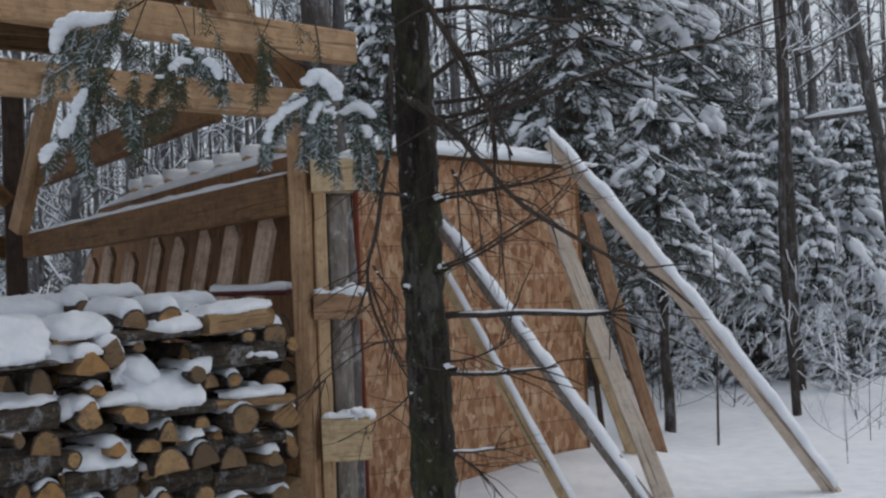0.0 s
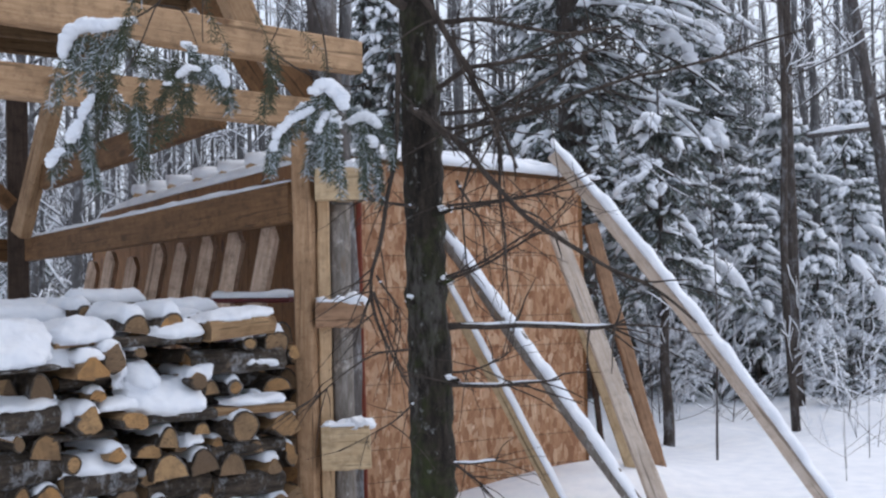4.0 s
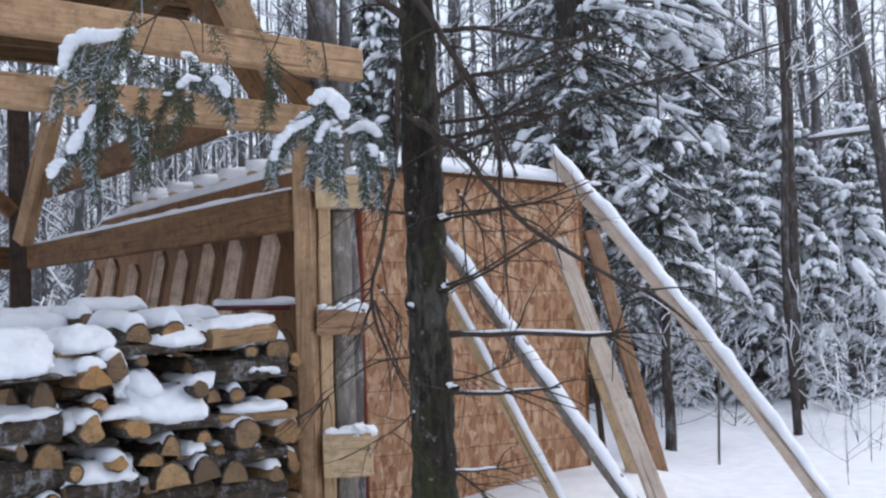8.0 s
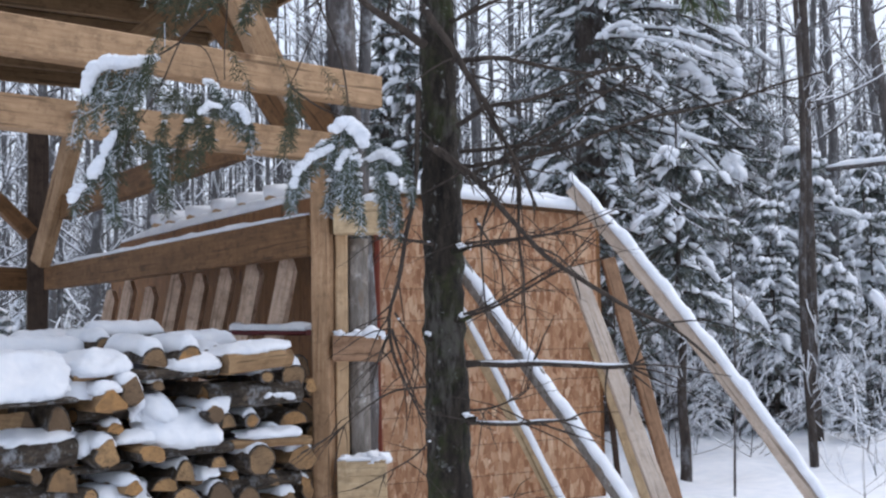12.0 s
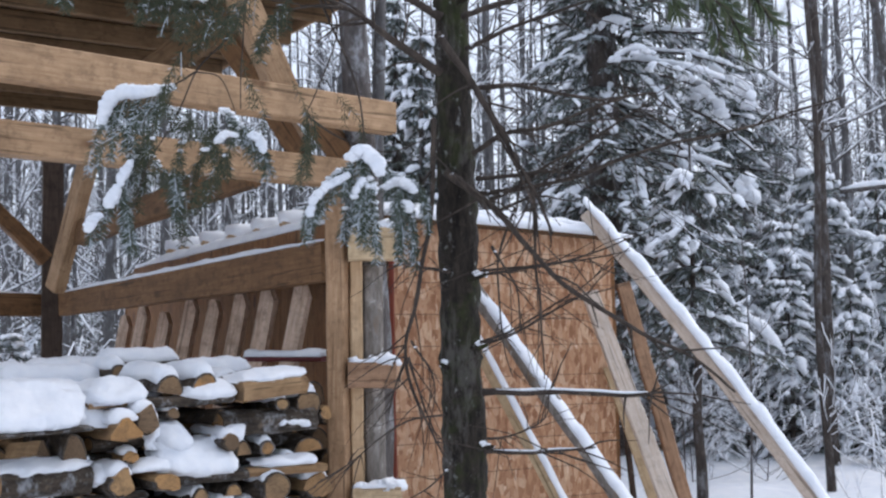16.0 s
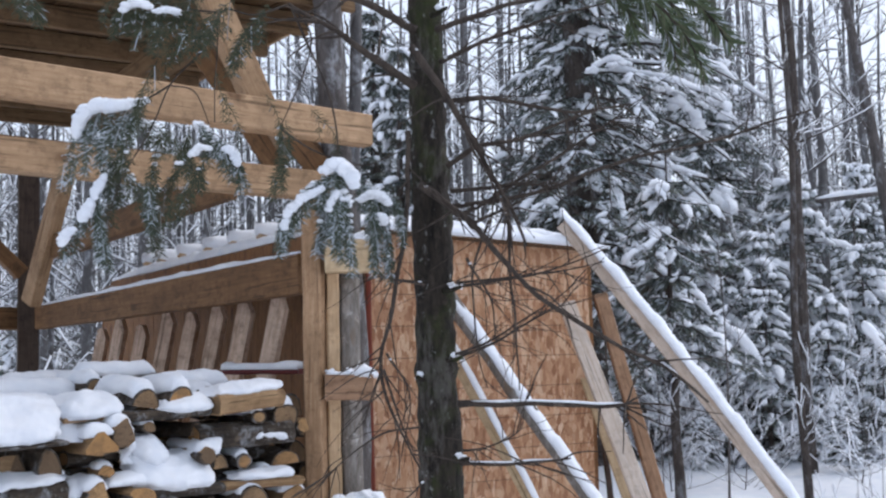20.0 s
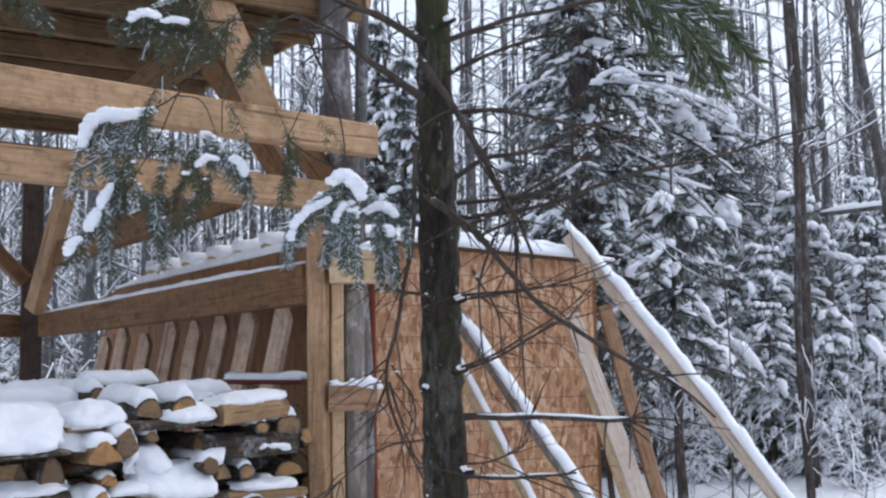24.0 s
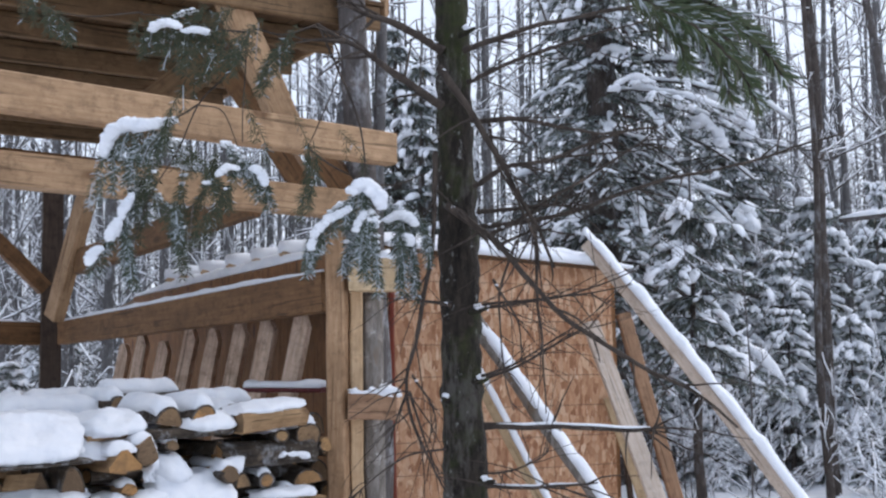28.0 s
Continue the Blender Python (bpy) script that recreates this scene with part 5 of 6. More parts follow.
spray([(-0.72, 4.2, 2.70), (-0.82, 4.2, 2.68), (-0.92, 4.2, 2.66), (-1.06, 4.2, 2.66)], 0.080, 0.000, 0.6)
spray([(-0.50, 4.2, 2.64), (-0.55, 4.2, 2.58), (-0.60, 4.2, 2.52), (-0.64, 4.2, 2.44)], 0.070, 0.000, 0.7)
# smooth caps of snow on the sprays
for pts, w, flat in (([(-1.205, 4.28, 2.215), (-1.178, 4.28, 2.278), (-1.128, 4.28, 2.312), (-1.057, 4.28, 2.306), (-0.956, 4.28, 2.318)], 0.030, 1.0),
                     ([(-1.10, 4.28, 2.05), (-1.125, 4.28, 2.01), (-1.14, 4.28, 1.975)], 0.020, 0.9), ([(-1.15, 4.28, 1.96), (-1.165, 4.28, 1.93), (-1.18, 4.28, 1.90)], 0.026, 0.9),
                     ([(-1.215, 4.28, 1.865), (-1.24, 4.28, 1.84), (-1.25, 4.28, 1.81)], 0.022, 0.9),
                     ([(-0.465, 4.28, 1.849), (-0.442, 4.28, 1.915), (-0.394, 4.28, 1.956), (-0.333, 4.28, 1.988)], 0.022, 0.9),
                     ([(-0.315, 4.26, 2.055), (-0.275, 4.26, 2.075), (-0.231, 4.26, 2.043), (-0.216, 4.26, 1.999)], 0.034, 0.8),
                     ([(-0.306, 4.30, 1.919), (-0.283, 4.30, 1.965), (-0.255, 4.30, 1.979)], 0.022, 0.8), ([(-0.203, 4.50, 1.979), (-0.150, 4.50, 1.995), (-0.102, 4.50, 1.962)], 0.030, 0.7),
                     ([(-0.183, 4.50, 1.889), (-0.137, 4.50, 1.909), (-0.116, 4.50, 1.888)], 0.028, 0.7), ([(-0.798, 4.30, 2.122), (-0.768, 4.30, 2.152), (-0.734, 4.30, 2.145)], 0.020, 0.8)):
    cs = Shape()
    run = smooth_line(pts, 6)
    for q, p in enumerate(run):
        cs.blob(p + Vector((rs.uniform(-0.15, 0.15) * w, rs.uniform(-0.2, 0.4) * w, rs.uniform(-0.2, 0.1) * w)), w * rs.uniform(0.8, 1.0) * (0.75 + 0.25 * math.sin(math.pi * q / (len(run) - 1))), flat * 0.8, seed=p.x * 9, rough=0.45, n=12, m=8)
    part("snow", cs, SNOW, FIR, "smooth cap of snow", m=FI)
for pts, w, flat in (([(-0.677, 4.30, 2.150), (-0.647, 4.30, 2.135), (-0.629, 4.30, 2.088)], 0.020, 0.9), ([(-1.004, 4.15, 2.620), (-0.958, 4.15, 2.644), (-0.909, 4.15, 2.628)], 0.026, 0.7),
                     ([(-0.889, 4.15, 2.608), (-0.840, 4.15, 2.613), (-0.814, 4.15, 2.604)], 0.020, 0.7)):
    cs = Shape()
    run = smooth_line(pts, 6)
    for q, p in enumerate(run):
        cs.blob(p + Vector((rs.uniform(-0.15, 0.15) * w, rs.uniform(-0.2, 0.4) * w, rs.uniform(-0.2, 0.1) * w)), w * rs.uniform(0.8, 1.0) * (0.75 + 0.25 * math.sin(math.pi * q / (len(run) - 1))), flat * 0.8, seed=p.x * 9, rough=0.45, n=12, m=8)
    part("snow", cs, SNOW, FIR, "smooth cap of snow", m=FI)

# the tip of a bough close to the lens
TIP = thing("fir_tree", (1.5, -0.7, 0.0), "fir tree with a long-needled green bough tip hanging in view", "tree")
TI = TIP.matrix_basis.inverted()
rt = random.Random(31)
for pts in ([(0.172, 1.210, 1.768), (0.211, 1.210, 1.746), (0.251, 1.210, 1.723), (0.288, 1.210, 1.686), (0.309, 1.210, 1.643)],
            [(0.213, 1.220, 1.759), (0.253, 1.220, 1.745), (0.287, 1.220, 1.731), (0.320, 1.220, 1.702), (0.339, 1.220, 1.674)],
            [(0.232, 1.230, 1.744), (0.260, 1.230, 1.714), (0.279, 1.230, 1.687), (0.286, 1.230, 1.657)],
            [(0.199, 1.240, 1.766), (0.219, 1.240, 1.738), (0.238, 1.240, 1.717), (0.246, 1.240, 1.693)],
            [(0.180, 1.225, 1.772), (0.225, 1.225, 1.765), (0.270, 1.225, 1.752), (0.305, 1.225, 1.73), (0.325, 1.225, 1.70)],
            [(0.225, 1.215, 1.752), (0.262, 1.215, 1.728), (0.288, 1.215, 1.705), (0.305, 1.215, 1.668)]):
    line = smooth_line(pts, 8)
    s = Shape()
    for i in range(1, len(line)):
        d = (line[i] - line[i - 1]).normalized()
        sd = Vector((d.z, 0, -d.x))
        for _ in range(9):
            a = rt.uniform(0, 6.28)
            q = (d * rt.uniform(0.45, 1.1) + (sd * math.cos(a) + Vector((0, 1, 0)) * math.sin(a)) * rt.uniform(0.6, 1.0) + Vector((0.15, 0, -0.25))).normalized()
            s.blade(line[i - 1].lerp(line[i], rt.random()), q, rt.uniform(0.018, 0.029), 0.0019, Vector((0, 1, 0)))
    tw = part("spray", s, NEEDLE_NEAR, TIP, "long dark green needles", smooth=False, m=TI)
    b = Shape()
    b.tube(line, [0.0018] * len(line), 6)
    part("twig", b, TWIG, tw)
limb = Shape()
limb.tube(smooth_line([(1.5, -0.7, 2.75), (1.0, 0.1, 2.62), (0.55, 0.72, 2.35), (0.25, 1.08, 2.0), (0.14, 1.20, 1.81), (0.18, 1.215, 1.765)], 6), [0.022 - 0.00066 * i for i in range(31)], 8)
part("bough", limb, TWIG, TIP, m=TI)
bole = Shape()
bole.tube([Vector((1.5 + 0.015 * noise.noise(Vector((0, 3, i * 0.4))), -0.7, 0.25 * i - 0.1)) for i in range(22)], [0.10 - 0.0035 * i for i in range(22)], 16, rough=0.14)
part("trunk", bole, BARK_SPRUCE, TIP, m=TI)
ts = Shape()
ts.ridge(smooth_line([(0.20, 1.21, 1.765), (0.235, 1.20, 1.765), (0.27, 1.20, 1.752)], 5), 0.05, 0.02, 7, seed=3)
part("snow", ts, SNOW, TIP, "clot of snow", m=TI)


# ---- woods behind ----
def conifer_meshes(h, rad, bare, seed, snowy=0.8, gap=0.20, trunk=0.022, sway=0.0):
    r = random.Random(seed)
    t, c, s = Shape(), Shape(), Shape()
    t.tube([Vector((0.03 * noise.noise(Vector((seed, 0, i * 0.4))), 0.03 * noise.noise(Vector((0, seed, i * 0.4))), h * i / 14 - 0.1)) for i in range(15)],
           [max(0.01, h * trunk * (1 - 0.93 * i / 14)) for i in range(15)], 10, rough=0.1)
    z = bare
    while z < h - 0.15:
        e = (z - bare) / (h - bare)
        for _ in range(r.randint(4, 6)):
            a = r.uniform(0, 2 * math.pi)
            L = max(0.12, rad * (1 + sway * math.cos(a)) * (1 - e) ** 0.75 * r.uniform(0.6, 1.15))
            out = Vector((math.cos(a), math.sin(a), 0))
            dip = r.uniform(0.2, 0.85)
            n = 7
            line = [Vector((0, 0, z)) + out * (L * k / n) + Vector((0, 0, L * (0.10 * (k / n) - dip * (k / n) ** 1.7))) for k in range(n + 1)]
            line = [wavy(p, 0.03, a) for p in line]
            t.tube(line, [0.012 * L * (1.15 - k / n) + 0.002 for k in range(n + 1)], 4, caps=False)
            sd = Vector((-out.y, out.x, 0))
            for p in line[:3]:
                for _ in range(4):
                    c.blade(p, (out * 0.5 + Vector((r.uniform(-0.6, 0.6), r.uniform(-0.6, 0.6), r.uniform(-0.9, -0.1)))).normalized(), r.uniform(0.12, 0.22), 0.04, Vector((r.uniform(-1, 1), r.uniform(-1, 1), 0.6)))
            for k in range(1, n + 1):
                for sg in (-1, 1):
                    l2 = min(0.42, 0.45 * L) * (1.1 - 0.75 * k / n) * r.uniform(0.6, 1.2)
                    d2 = (out * 0.7 + sd * sg * 0.8 + Vector((0, 0, -0.35))).normalized()
                    m = max(2, int(l2 / 0.034))
                    for q in range(m):
                        p = line[k] + d2 * (l2 * q / m)
                        for s2 in (-1, 1):
                            q2 = (d2 * 0.8 + out.cross(d2) * 0 + Vector((r.uniform(-0.7, 0.7), r.uniform(-0.7, 0.7), r.uniform(-0.75, 0.15)))).normalized()
                            c.blade(p, q2, r.uniform(0.06, 0.11), 0.024, Vector((r.uniform(-1, 1), r.uniform(-1, 1), 0.6)))
                    if r.random() < snowy * 0.05:
                        s.clot([line[k] + d2 * (l2 * q / 3) + Vector((0, 0, 0.012)) for q in range(4)], r.uniform(0.015, 0.032), seed=a + k, sides=5, lumpy=0.7)
                    elif r.random() < snowy * 0.09:
                        tip = line[k] + d2 * (l2 * r.uniform(0.2, 0.5))
                        s.pad([tip + d2 * (0.05 * q) + Vector((0, 0, 0.012 - 0.008 * q * q)) for q in range(4)], r.uniform(0.025, 0.055), 0.6, seed=a + k, sides=6, lumpy=0.7)
            for _ in range(2):
                if r.random() < snowy * 0.30:
                    k0 = r.choice((1, 2, 3, 4, 5))
                    seg = smooth_line(line[k0:k0 + r.choice((3, 3, 4))], 3)
                    off = sd * r.uniform(-0.1, 0.1) + Vector((0, 0, 0.02))
                    s.pad([p + off for p in seg], r.choice((0.035, 0.05, 0.06, 0.075, 0.095)) * r.uniform(0.8, 1.2) * min(1.0, 0.5 + 0.5 * L), r.uniform(0.4, 0.65), seed=a * 7, sides=9, lumpy=1.1)
            if r.random() < snowy * 0.16:
                for p in line[r.choice((2, 3, 4, 5)):]:
                    s.clump(p + Vector((0, 0, 0.02)), r.uniform(0.03, 0.06), r)
        z += gap * r.uniform(0.7, 1.3)
    return t, c, s


def conifer(loc, h, rad, bare, seed, snowy=0.8, label="snow-laden spruce with drooping dark boughs", gap=0.20, trunk=0.022, sway=0.0):
    t, c, s = conifer_meshes(h, rad, bare, seed, snowy, gap, trunk, sway)
    ob = thing("spruce", loc, label, "tree", "snowy spruces")
    part("trunk", t, BARK_BROWN, ob)
    part("crown", c, NEEDLE_HAZED, ob, "dark needles paled with painted haze", smooth=False, kind="stuff")
    part("snow", s, SNOW, ob, "snow on the boughs", kind="stuff")
    return ob


def hardwood_meshes(h, r0, seed, limbs=26, snowy=0.7, lean=0.03, low=0.15, slope=None):
    r = random.Random(seed)
    t, b, s = Shape(), Shape(), Shape()
    dx, dy = slope or (r.uniform(-lean, lean), r.uniform(-lean, lean))
    axis = [Vector((dx * z + 0.10 * noise.noise(Vector((seed, z * 0.4, 0))), dy * z + 0.10 * noise.noise(Vector((z * 0.4, seed, 3))), z)) for z in (h * i / 18 - 0.15 for i in range(19))]
    t.tube(axis, [max(min(0.008, r0 * 0.4), r0 * (1 - 0.82 * i / 18)) for i in range(19)], 9, rough=0.12, seed=seed)

    def limb(p, d, L, rad, depth):
        pts, q = [p], p
        n = 5
        for k in range(n):
            d = (d + Vector((r.uniform(-0.22, 0.22), r.uniform(-0.22, 0.22), r.uniform(-0.08, 0.22)))).normalized()
            q = q + d * (L / n)
            pts.append(q)
        b.tube(pts, [max(min(0.003, rad), rad * (1 - 0.8 * k / n)) for k in range(n + 1)], 4, caps=False)
        if r.random() < snowy:
            s.ridge([x + Vector((0, 0, rad * 0.4)) for x in pts[1:]], max(0.014, rad * 1.7), max(0.012, rad * 1.3), 3, seed=L * 9)
        if depth:
            for _ in range(r.randint(2, 4)):
                k = r.randrange(1, n + 1)
                limb(pts[k], (d + Vector((r.uniform(-0.9, 0.9), r.uniform(-0.9, 0.9), r.uniform(-0.3, 0.6)))).normalized(), L * r.uniform(0.3, 0.6), rad * 0.5, depth - 1)

    for _ in range(limbs):
        e = r.uniform(low, 0.98)
        i = e * 18
        p = axis[int(i)].lerp(axis[min(18, int(i) + 1)], i % 1)
        a = r.uniform(0, 2 * math.pi)
        limb(p, Vector((math.cos(a), math.sin(a), r.uniform(0.05, 0.9))).normalized(), r.uniform(0.5, 1.6) * (1.15 - 0.6 * e), max(min(0.006, r0 * 0.5), r0 * 0.28 * (1.1 - e)), 2)
    return t, b, s


def hardwood(loc, h, r0, seed, mat, limbs=26, snowy=0.7, lean=0.03, low=0.15, label="bare snow-dusted hardwood tree", turn=0.0, slope=None):
    t, b, s = hardwood_meshes(h, r0, seed, limbs, snowy, lean, low, slope)
    ob = thing("bare_tree", loc, label, "tree", "bare forest trees", turn=turn)
    part("trunk", t, mat, ob)
    part("branchwork", b, mat, ob, kind="stuff")
    part("snow", s, SNOW, ob, "snow on the limbs", kind="stuff")
    return ob


def on_ground(x, y):
    return (x, y, ground_height(x, y))


def young_fir_meshes(h, seed):
    """A young fir bowed under snow: each bough carries a thick pad that splits into fingers."""
    r = random.Random(seed)
    t, c, s = Shape(), Shape(), Shape()
    t.tube([Vector((0.04 * noise.noise(Vector((seed, 0, i * 0.4))), 0, h * i / 8 - 0.1)) for i in range(9)], [max(0.006, 0.018 * h * (1 - 0.9 * i / 8)) for i in range(9)], 7)
    z = 0.12
    while z < h:
        e = z / h
        for _ in range(r.randint(4, 6)):
            a, L = r.uniform(0, 6.28), (0.12 + 0.42 * h * (1 - e) ** 0.8) * r.uniform(0.6, 1.1)
            out = Vector((math.cos(a), math.sin(a), 0))
            dip = r.uniform(0.25, 0.8)
            line = [wavy(Vector((0, 0, z)) + out * (L * k / 6) + Vector((0, 0, L * (0.25 * k / 6 - dip * (k / 6) ** 2))), 0.02, a) for k in range(7)]
            t.tube(line, [0.009 * (1.1 - k / 6) + 0.002 for k in range(7)], 4, caps=False)
            sd = Vector((-out.y, out.x, 0))
            for k in range(1, 7):
                for sg in (-1, 1):
                    l2 = (0.10 + 0.22 * L) * (1.15 - 0.8 * k / 6) * r.uniform(0.6, 1.2)
                    d2 = (out * 0.8 + sd * sg * 0.7 + Vector((0, 0, -0.45))).normalized()
                    for q in range(max(2, int(l2 / 0.04))):
                        p = line[k] + d2 * (0.04 * q)
                        for _ in range(2):
                            c.blade(p, (d2 * 0.8 + Vector((r.uniform(-0.7, 0.7), r.uniform(-0.7, 0.7), r.uniform(-0.9, 0.0)))).normalized(), r.uniform(0.06, 0.11), 0.022, Vector((r.uniform(-1, 1), r.uniform(-1, 1), 0.6)))
                    if r.random() < 0.38:
                        s.clot([line[k] + d2 * (l2 * q / 4) + Vector((0, 0, 0.018)) for q in range(5)], r.uniform(0.02, 0.042), seed=a + k, sides=7, lumpy=0.9)
            if r.random() < 0.75:
                s.clot([p + Vector((0, 0, 0.025)) for p in line[r.choice((1, 2, 3)):]], r.uniform(0.03, 0.065), seed=a * 5, sides=8, lumpy=0.9)
        z += 0.17 * r.uniform(0.7, 1.3)
    return t, c, s


def young_fir(loc, h, seed):
    t, c, s = young_fir_meshes(h, seed)
    ob = thing("young_fir", loc, "young fir bowed down under thick pads of fresh snow", "tree", "young snowy firs")
    part("trunk", t, BARK_BROWN, ob)
    part("crown", c, NEEDLE_HAZED, ob, "dark needles paled with painted haze", smooth=False, kind="stuff")
    part("snow", s, SNOW, ob, "thick pads of snow", kind="stuff")
    return ob


def laden_bough(tree, pts, w, flat=0.6, r=0.012):
    """A bough of a tree that carries a heavy pad of snow."""
    line = smooth_line(pts, 6)
    s, c, inv = Shape(), Shape(), tree.matrix_basis.inverted()
    s.tube(line, [r * (1.1 - 0.7 * i / (len(line) - 1)) for i in range(len(line))], 5)
    ob = part("bough", s, BARK_BROWN, tree, m=inv)
    c.pad([p + Vector((0, -0.01, r)) for p in line], w * 0.62, flat, seed=pts[0][0] * 9, sides=14, lumpy=0.9)
    rl = random.Random(int(pts[0][0] * 100))
    for p in line[1::3]:
        c.blob(p + Vector((rl.uniform(-0.5, 0.5) * w, -0.02, rl.uniform(-0.5, 0.3) * w)), w * rl.uniform(0.4, 0.75), flat, seed=rl.uniform(0, 40), rough=0.7, n=11, m=8)
    part("snow", c, SNOW, ob, "heavy pad of snow")


# single trees that stand out
tall_spruce = conifer(on_ground(1.96, 14.2), 15.0, 1.75, 1.5, 31, 1.5, "tall dark spruce behind the shed, snow on its boughs", gap=0.185, trunk=0.0165, sway=0.38)
low_spruce = conifer(on_ground(2.23, 10.7), 3.3, 0.9, 1.45, 2, 1.1, "small spruce with a bare dark lower trunk", trunk=0.017)
conifer(on_ground(4.15, 17.4), 6.4, 2.0, 1.0, 3, 1.7, gap=0.21)
conifer(on_ground(-0.2, 14.2), 5.2, 1.1, 0.9, 4, 1.0)
conifer(on_ground(6.9, 19.0), 3.5, 1.6, 0.2, 5, 2.4)
conifer(on_ground(3.3, 19.0), 5.0, 1.9, 0.5, 6, 1.9)
for pts, w, flat in (([(2.95, 13.9, 4.35), (3.15, 13.8, 4.24), (3.28, 13.8, 4.02)], 0.13, 0.7), ([(3.2, 13.9, 4.5), (3.46, 13.8, 4.38), (3.72, 13.8, 4.05)], 0.15, 0.6),
                     ([(2.35, 13.3, 4.5), (2.61, 13.2, 4.42), (2.85, 13.2, 4.3)], 0.12, 0.6), ([(2.0, 13.3, 4.62), (2.21, 13.2, 4.68), (2.42, 13.2, 4.6)], 0.11, 0.6),
                     ([(3.15, 14.8, 3.05), (3.4, 14.8, 3.22), (3.6, 14.8, 3.28)], 0.12, 0.6), ([(3.5, 14.9, 2.95), (3.55, 14.8, 2.7), (3.62, 14.8, 2.45)], 0.09, 0.8),
                     ([(2.2, 13.0, 2.4), (2.36, 12.9, 2.52), (2.5, 12.9, 2.5)], 0.09, 0.7)):
    laden_bough(tall_spruce, pts, w, flat)
laden_bough(tall_spruce, [(3.86, 15.6, 3.32), (3.95, 15.6, 3.46), (4.08, 15.6, 3.46)], 0.2, 0.95)
for pts, w in (([(2.18, 11.4, 1.52), (2.26, 11.4, 1.68), (2.4, 11.4, 1.75), (2.55, 11.4, 1.62), (2.6, 11.4, 1.52)], 0.032), ([(2.3, 12.0, 1.86), (2.42, 12.0, 2.02), (2.6, 12.0, 2.23)], 0.055),
               ([(3.06, 12.0, 1.86), (2.88, 12.0, 1.72), (2.72, 12.0, 1.5), (2.7, 12.0, 1.36)], 0.05), ([(2.95, 12.0, 1.78), (2.98, 12.0, 1.6), (2.94, 12.0, 1.42)], 0.05)):
    laden_bough(low_spruce, pts, w, 0.8, 0.008)
near_tree = hardwood(on_ground(-0.43, 6.80), 9.5, 0.115, 7, BARK_TREE, 6, 0.5, 0.004, 0.75, "grey tree trunk close behind the woodshed post", slope=(-0.006, 0.0))
hardwood(on_ground(-0.36, 7.28), 8.5, 0.055, 17, BARK_FAR, 5, 0.5, 0.004, 0.8, "paler slim trunk beside a grey tree trunk", slope=(-0.008, 0.0))
hardwood(on_ground(3.62, 11.5), 8.7, 0.044, 8, BARK_BROWN, 14, 0.6, 0.004, 0.35, "slim grey hardwood tree", slope=(-0.007, 0.0))
hardwood(on_ground(4.10, 12.9), 10.5, 0.068, 9, BARK_BROWN, 16, 0.6, 0.01, 0.3, "slim grey hardwood tree with snow in its forks", slope=(0.0, 0.0))
hardwood(on_ground(5.9, 14.0), 9.0, 0.10, 10, BARK_TREE, 14, 0.6, 0.012, 0.3, "tall grey bare hardwood tree", slope=(-0.14, 0.0))
hardwood(on_ground(2.36, 9.5), 2.4, 0.012, 11, BARK_TREE, 10, 0.2, 0.02, 0.3, "thin bare sapling in the snow")
hardwood(on_ground(1.95, 9.9), 1.6, 0.006, 12, BARK_TREE, 4, 0.2, 0.05, 0.3, "thin bare sapling in the snow")
hardwood(on_ground(3.6, 9.6), 1.3, 0.004, 13, BARK_TREE, 3, 0.3, 0.05, 0.2, "thin bare sapling in the snow")
hardwood(on_ground(3.2, 9.0), 0.9, 0.003, 14, BARK_TREE, 3, 0.3, 0.05, 0.2, "thin bare sapling in the snow")

for k, (x, y, h) in enumerate(((2.95, 8.3, 0.55), (3.25, 8.05, 0.4), (3.9, 10.2, 0.8), (3.55, 8.9, 0.9), (4.1, 11.2, 1.0))):
    hardwood(on_ground(x, y), h, 0.003, 60 + k, BARK_TREE, 2, 0.3, 0.12, 0.4, "thin dry weed stem in the snow")
kinds = [conifer(on_ground(7.8, 21.2), 4.4, 1.7, 0.4, 20, 2.2), conifer(on_ground(4.9, 20.8), 5.0, 1.8, 0.3, 21, 2.2), conifer(on_ground(-0.6, 17.5), 6.5, 1.5, 1.0, 22, 0.9)]
rf = random.Random(77)
for x, y in ((3.4, 22.0), (7.8, 21.6), (9.4, 24.5), (2.0, 18.4), (6.5, 23.5), (4.3, 22.0), (-8.5, 27.0), (8.8, 24.0), (6.0, 24.6), (5.2, 21.6)):
    k = (0.62 if x > 4 else 0.95) * (0.6 if y < 14 else 1.0)
    copy_thing(rf.choice(kinds), Matrix.Translation(on_ground(x, y)) @ Matrix.Rotation(rf.uniform(0, 6.28), 4, "Z") @ Matrix.Scale(k * rf.uniform(0.85, 1.2), 4))
far = [hardwood(on_ground(-3.0 - i * 1.1, 17.0 + i), 10.0 + i, 0.07 + 0.012 * i, 40 + i, BARK_FAR, 34, 0.7, 0.02, 0.06, "grey bare forest tree laced with snow") for i in range(4)]
n_far = 0
while n_far < 62:
    y = 14.5 + 28 * rf.random() ** 1.1
    x = rf.uniform(-0.52, 0.52) * y
    if y < 17 and x > -1.0 or (y < 24 and 3.4 < x / y * 14 and rf.random() < 0.6):
        continue
    copy_thing(rf.choice(far), Matrix.Translation(on_ground(x, y)) @ Matrix.Rotation(rf.uniform(0, 6.28), 4, "Z") @ Matrix.Scale(rf.uniform(0.7, 1.25), 4))
    n_far += 1

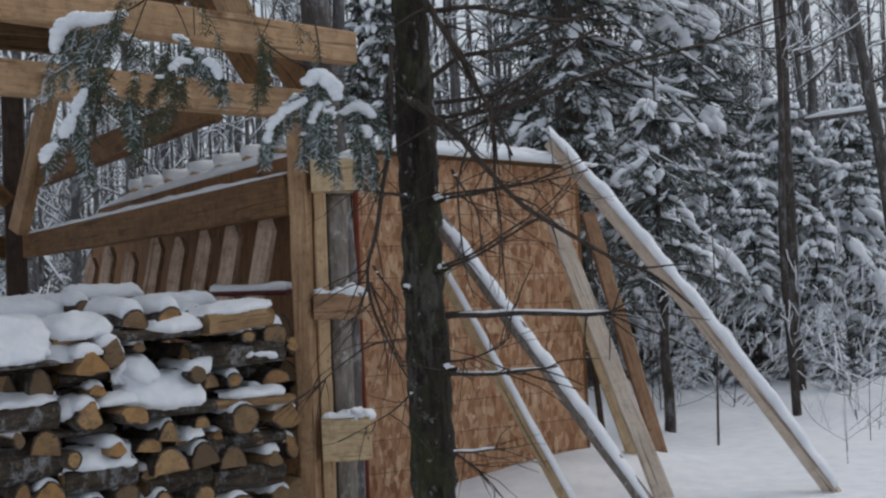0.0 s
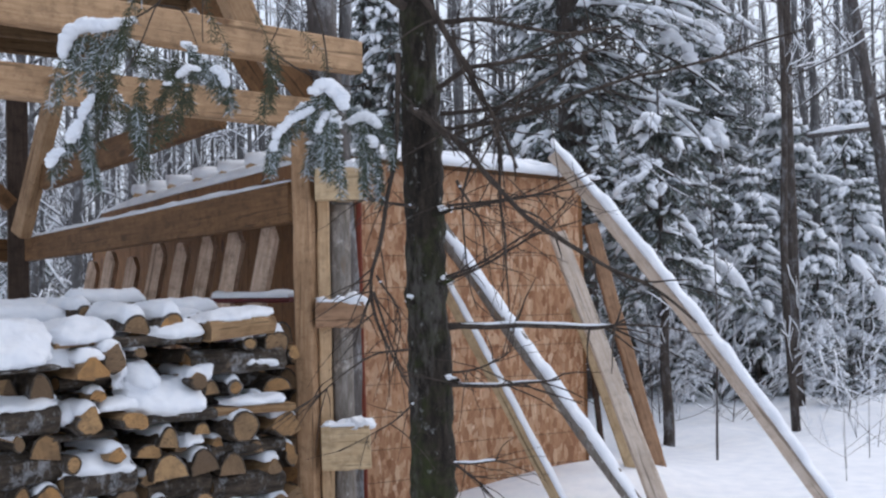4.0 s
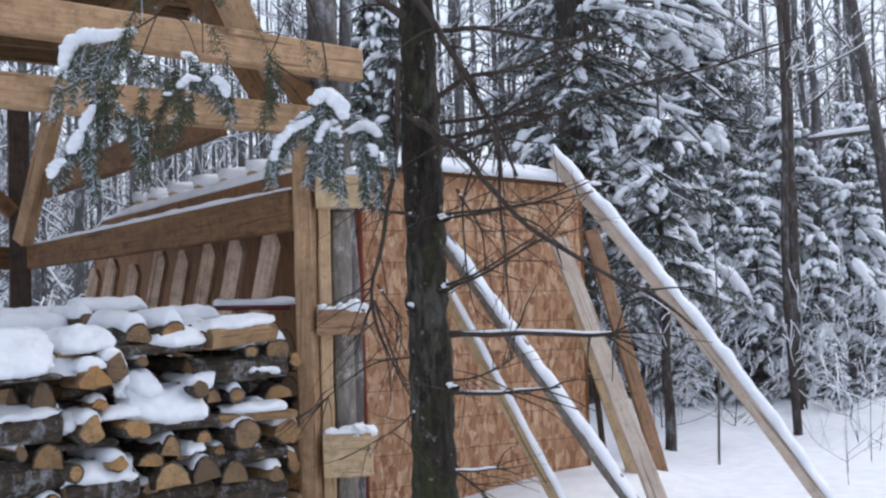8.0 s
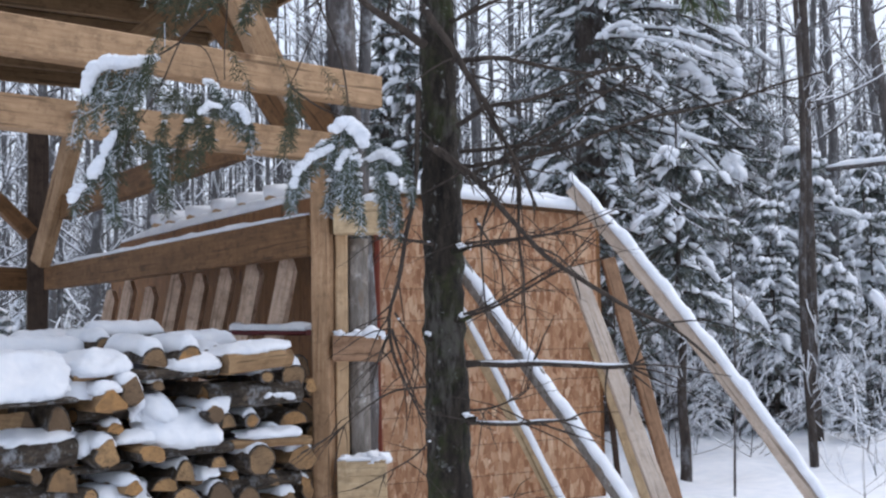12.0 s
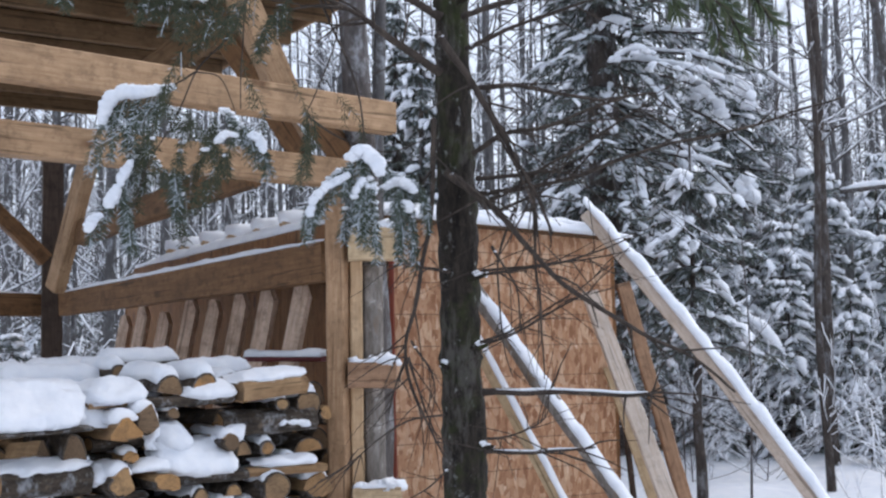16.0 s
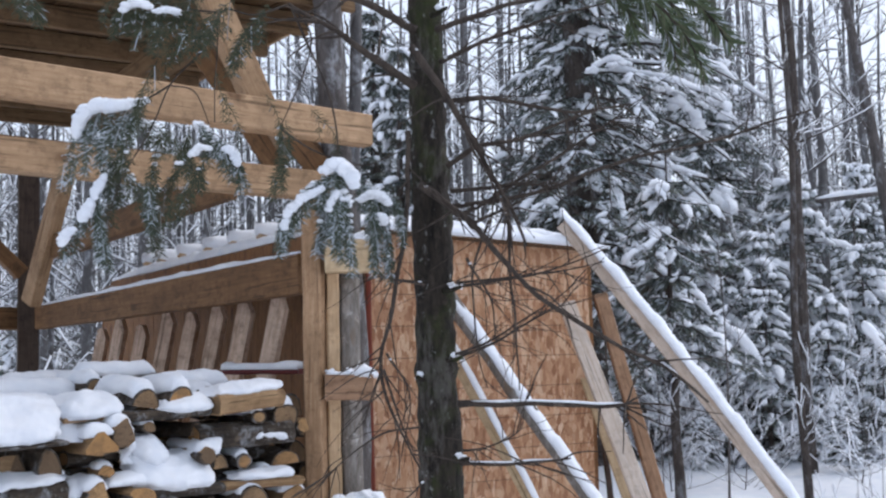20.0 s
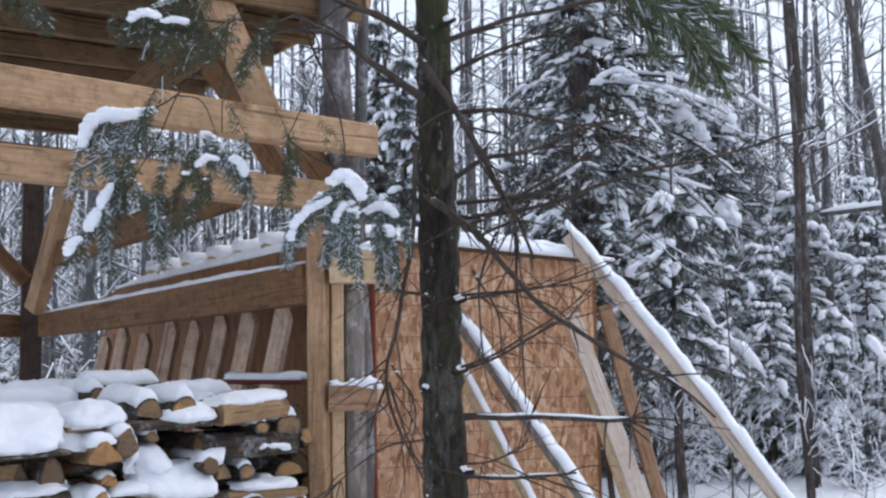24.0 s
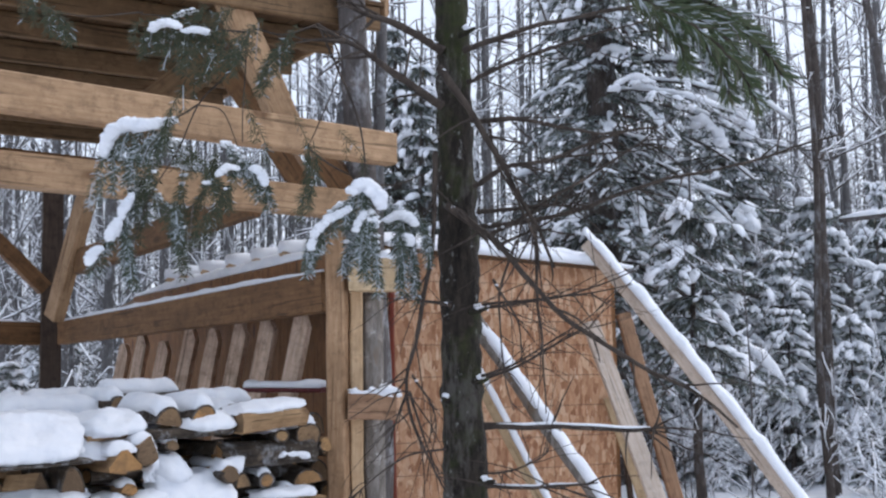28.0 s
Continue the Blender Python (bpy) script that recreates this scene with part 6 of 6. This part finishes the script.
firs = [young_fir(on_ground(5.0, 17.0), 2.2, 91), young_fir(on_ground(6.6, 17.0), 2.6, 92)]
for x, y, k in ((3.5, 16.8, 0.8), (6.0, 15.9, 0.75), (5.7, 18.6, 1.1), (7.4, 19.2, 1.0), (4.0, 19.6, 1.1), (6.4, 21.0, 1.2), (2.5, 20.5, 1.1), (8.2, 20.4, 1.0), (5.2, 23.0, 1.3), (4.6, 15.4, 0.45), (5.2, 15.2, 0.4), (2.7, 15.6, 0.5), (3.5, 15.9, 1.25), (4.3, 15.2, 1.1), (5.0, 15.9, 1.35), (5.6, 15.2, 1.0), (2.9, 17.6, 1.3), (-4.45, 12.6, 0.62), (3.2, 14.3, 0.7), (4.0, 14.0, 0.8), (4.75, 14.1, 0.9), (5.3, 13.9, 0.7), (2.6, 14.8, 0.8), (3.7, 15.0, 1.0), (3.0, 13.3, 0.32), (4.5, 12.9, 0.3)):
    copy_thing(rf.choice(firs), Matrix.Translation(on_ground(x, y)) @ Matrix.Rotation(rf.uniform(0, 6.28), 4, "Z") @ Matrix.Scale(k, 4))

for k, (x, y, s_) in enumerate(((3.4, 13.4, 0.4), (5.0, 13.8, 0.5), (2.7, 13.8, 0.4), (2.5, 12.4, 0.35), (3.2, 12.2, 0.25), (4.3, 12.0, 0.3), (2.2, 13.0, 0.5))):
    hardwood(on_ground(x, y), 1.7 * s_ + 0.3, 0.008, 120 + k, BARK_TREE, 12, 0.7, 0.1, 0.1, "low snow-laced shrub in the snow")

# a bent sapling under a load of snow
bent = thing("bent_sapling", on_ground(5.05, 11.6), "bent sapling weighed down by a heavy load of snow", "sapling")
bi = bent.matrix_basis.inverted()
arc = smooth_line([(5.05, 11.6, 0.0), (4.55, 11.5, 1.25), (4.22, 11.5, 1.62), (4.42, 11.5, 1.36), (4.62, 11.5, 1.06), (4.75, 11.5, 0.9)], 6)
sb = Shape()
sb.tube(arc, [0.02 - 0.0005 * i for i in range(len(arc))], 8)
part("trunk", sb, BARK_TREE, bent, m=bi)
for k, (a0, a1, r) in enumerate(((10, 20, 0.045), (19, len(arc), 0.13))):
    sl = Shape()
    sl.clot([p + Vector((0, 0, 0.03)) for p in arc[a0:a1]], r, seed=k * 7.0, sides=14, lumpy=0.35)
    part("snow", sl, SNOW, bent, "load of snow", m=bi)

# a snowy windfall, brush and the woods beyond
wf = Shape()
wf.tube([Vector((5.0 + 0.12 * i, 15, 3.28 + 0.012 * i)) for i in range(12)], [0.035] * 12, 7)
windfall = solid("fallen_trunk", wf, BARK_TREE, "leaning fallen trunk with snow, hung up in the trees", "fallen tree")
ws = Shape()
ws.ridge([Vector((5.0 + 0.12 * i, 14.99, 3.30 + 0.012 * i)) for i in range(12)], 0.08, 0.07)
part("snow", ws, SNOW, windfall)

brush, bsnow = Shape(), Shape()
for _ in range(480):
    y = 14.2 + 20 * rf.random() ** 1.3
    x = rf.uniform(-0.5, 0.5) * y
    if x < 1.5 and y < 13:
        continue
    a, L, lift = rf.uniform(0, 6.28), rf.uniform(0.4, 1.5), rf.uniform(0.1, 1.3)
    p = Vector(on_ground(x, y)) + Vector((0, 0, rf.uniform(-0.05, 0.9)))
    pts = [p + Vector((math.cos(a), math.sin(a), 0)) * (L * k / 5) + Vector((0, 0, lift * (k / 5) - 0.9 * lift * (k / 5) ** 2 * rf.uniform(0.5, 1.0))) for k in range(6)]
    r = rf.uniform(0.005, 0.013)
    brush.tube(pts, [r * (1.2 - 0.8 * k / 5) for k in range(6)], 4, caps=False)
    if rf.random() < 0.85:
        bsnow.ridge([q + Vector((0, 0, r * 0.4)) for q in pts], r * 3.2, r * 2.6, 3, seed=L)
for _ in range(110):
    x, y = rf.uniform(1.5, 8.5), rf.uniform(14.5, 20.0)
    if x / y > 0.42 or (x < 2.0 and y < 11.5):
        continue
    a, L, lift = rf.uniform(0, 6.28), rf.uniform(0.3, 1.1), rf.uniform(0.05, 0.9)
    p = Vector(on_ground(x, y)) + Vector((0, 0, rf.uniform(-0.03, 0.45 if y > 12 else 0.1)))
    pts = [p + Vector((math.cos(a), math.sin(a), 0)) * (L * k / 5) + Vector((0, 0, lift * (k / 5) - 0.8 * lift * (k / 5) ** 2)) for k in range(6)]
    r = rf.uniform(0.004, 0.008)
    brush.tube(pts, [r * (1.2 - 0.8 * k / 5) for k in range(6)], 4, caps=False)
    if rf.random() < 0.9:
        bsnow.clot([q + Vector((0, 0, r * 1.6)) for q in pts], r * rf.uniform(1.8, 3.6), seed=L, sides=6, lumpy=0.6)
solid("underbrush", brush, TWIG, "tangled bare underbrush between the trees", "underbrush", kind="stuff")
solid("underbrush_snow", bsnow, SNOW, "snow caught on the underbrush", "snow", kind="stuff")

woods, wsnow = Shape(), Shape()
for _ in range(700):
    y = 34 + 60 * rf.random()
    x = rf.uniform(-0.5, 0.5) * y
    h, r0, base = rf.uniform(8, 17), rf.uniform(0.03, 0.12), Vector(on_ground(x, y))
    tip = base + Vector((rf.uniform(-0.5, 0.5), 0, h))
    woods.tube([base.lerp(tip, k / 4) for k in range(5)], [r0 * (1 - 0.2 * k) + 0.01 for k in range(5)], 5, caps=False)
    for _ in range(22):
        p = base.lerp(tip, rf.uniform(0.05, 0.97))
        e = p + Vector((rf.uniform(-1.4, 1.4), rf.uniform(-1, 1), rf.uniform(-0.2, 1.3)))
        mid = p.lerp(e, 0.5) + Vector((0, 0, 0.12))
        woods.tube([p, mid, e], [0.030, 0.022, 0.012], 3, caps=False)
        if rf.random() < 0.8:
            wsnow.ridge([p, mid + Vector((0, 0, 0.02)), e], 0.06, 0.05, 3)
solid("far_woods", woods, BARK_FAR, "distant bare grey woods in snow", "woods", kind="stuff")
solid("far_woods_snow", wsnow, SNOW, "snow on the distant woods", "snow", kind="stuff")
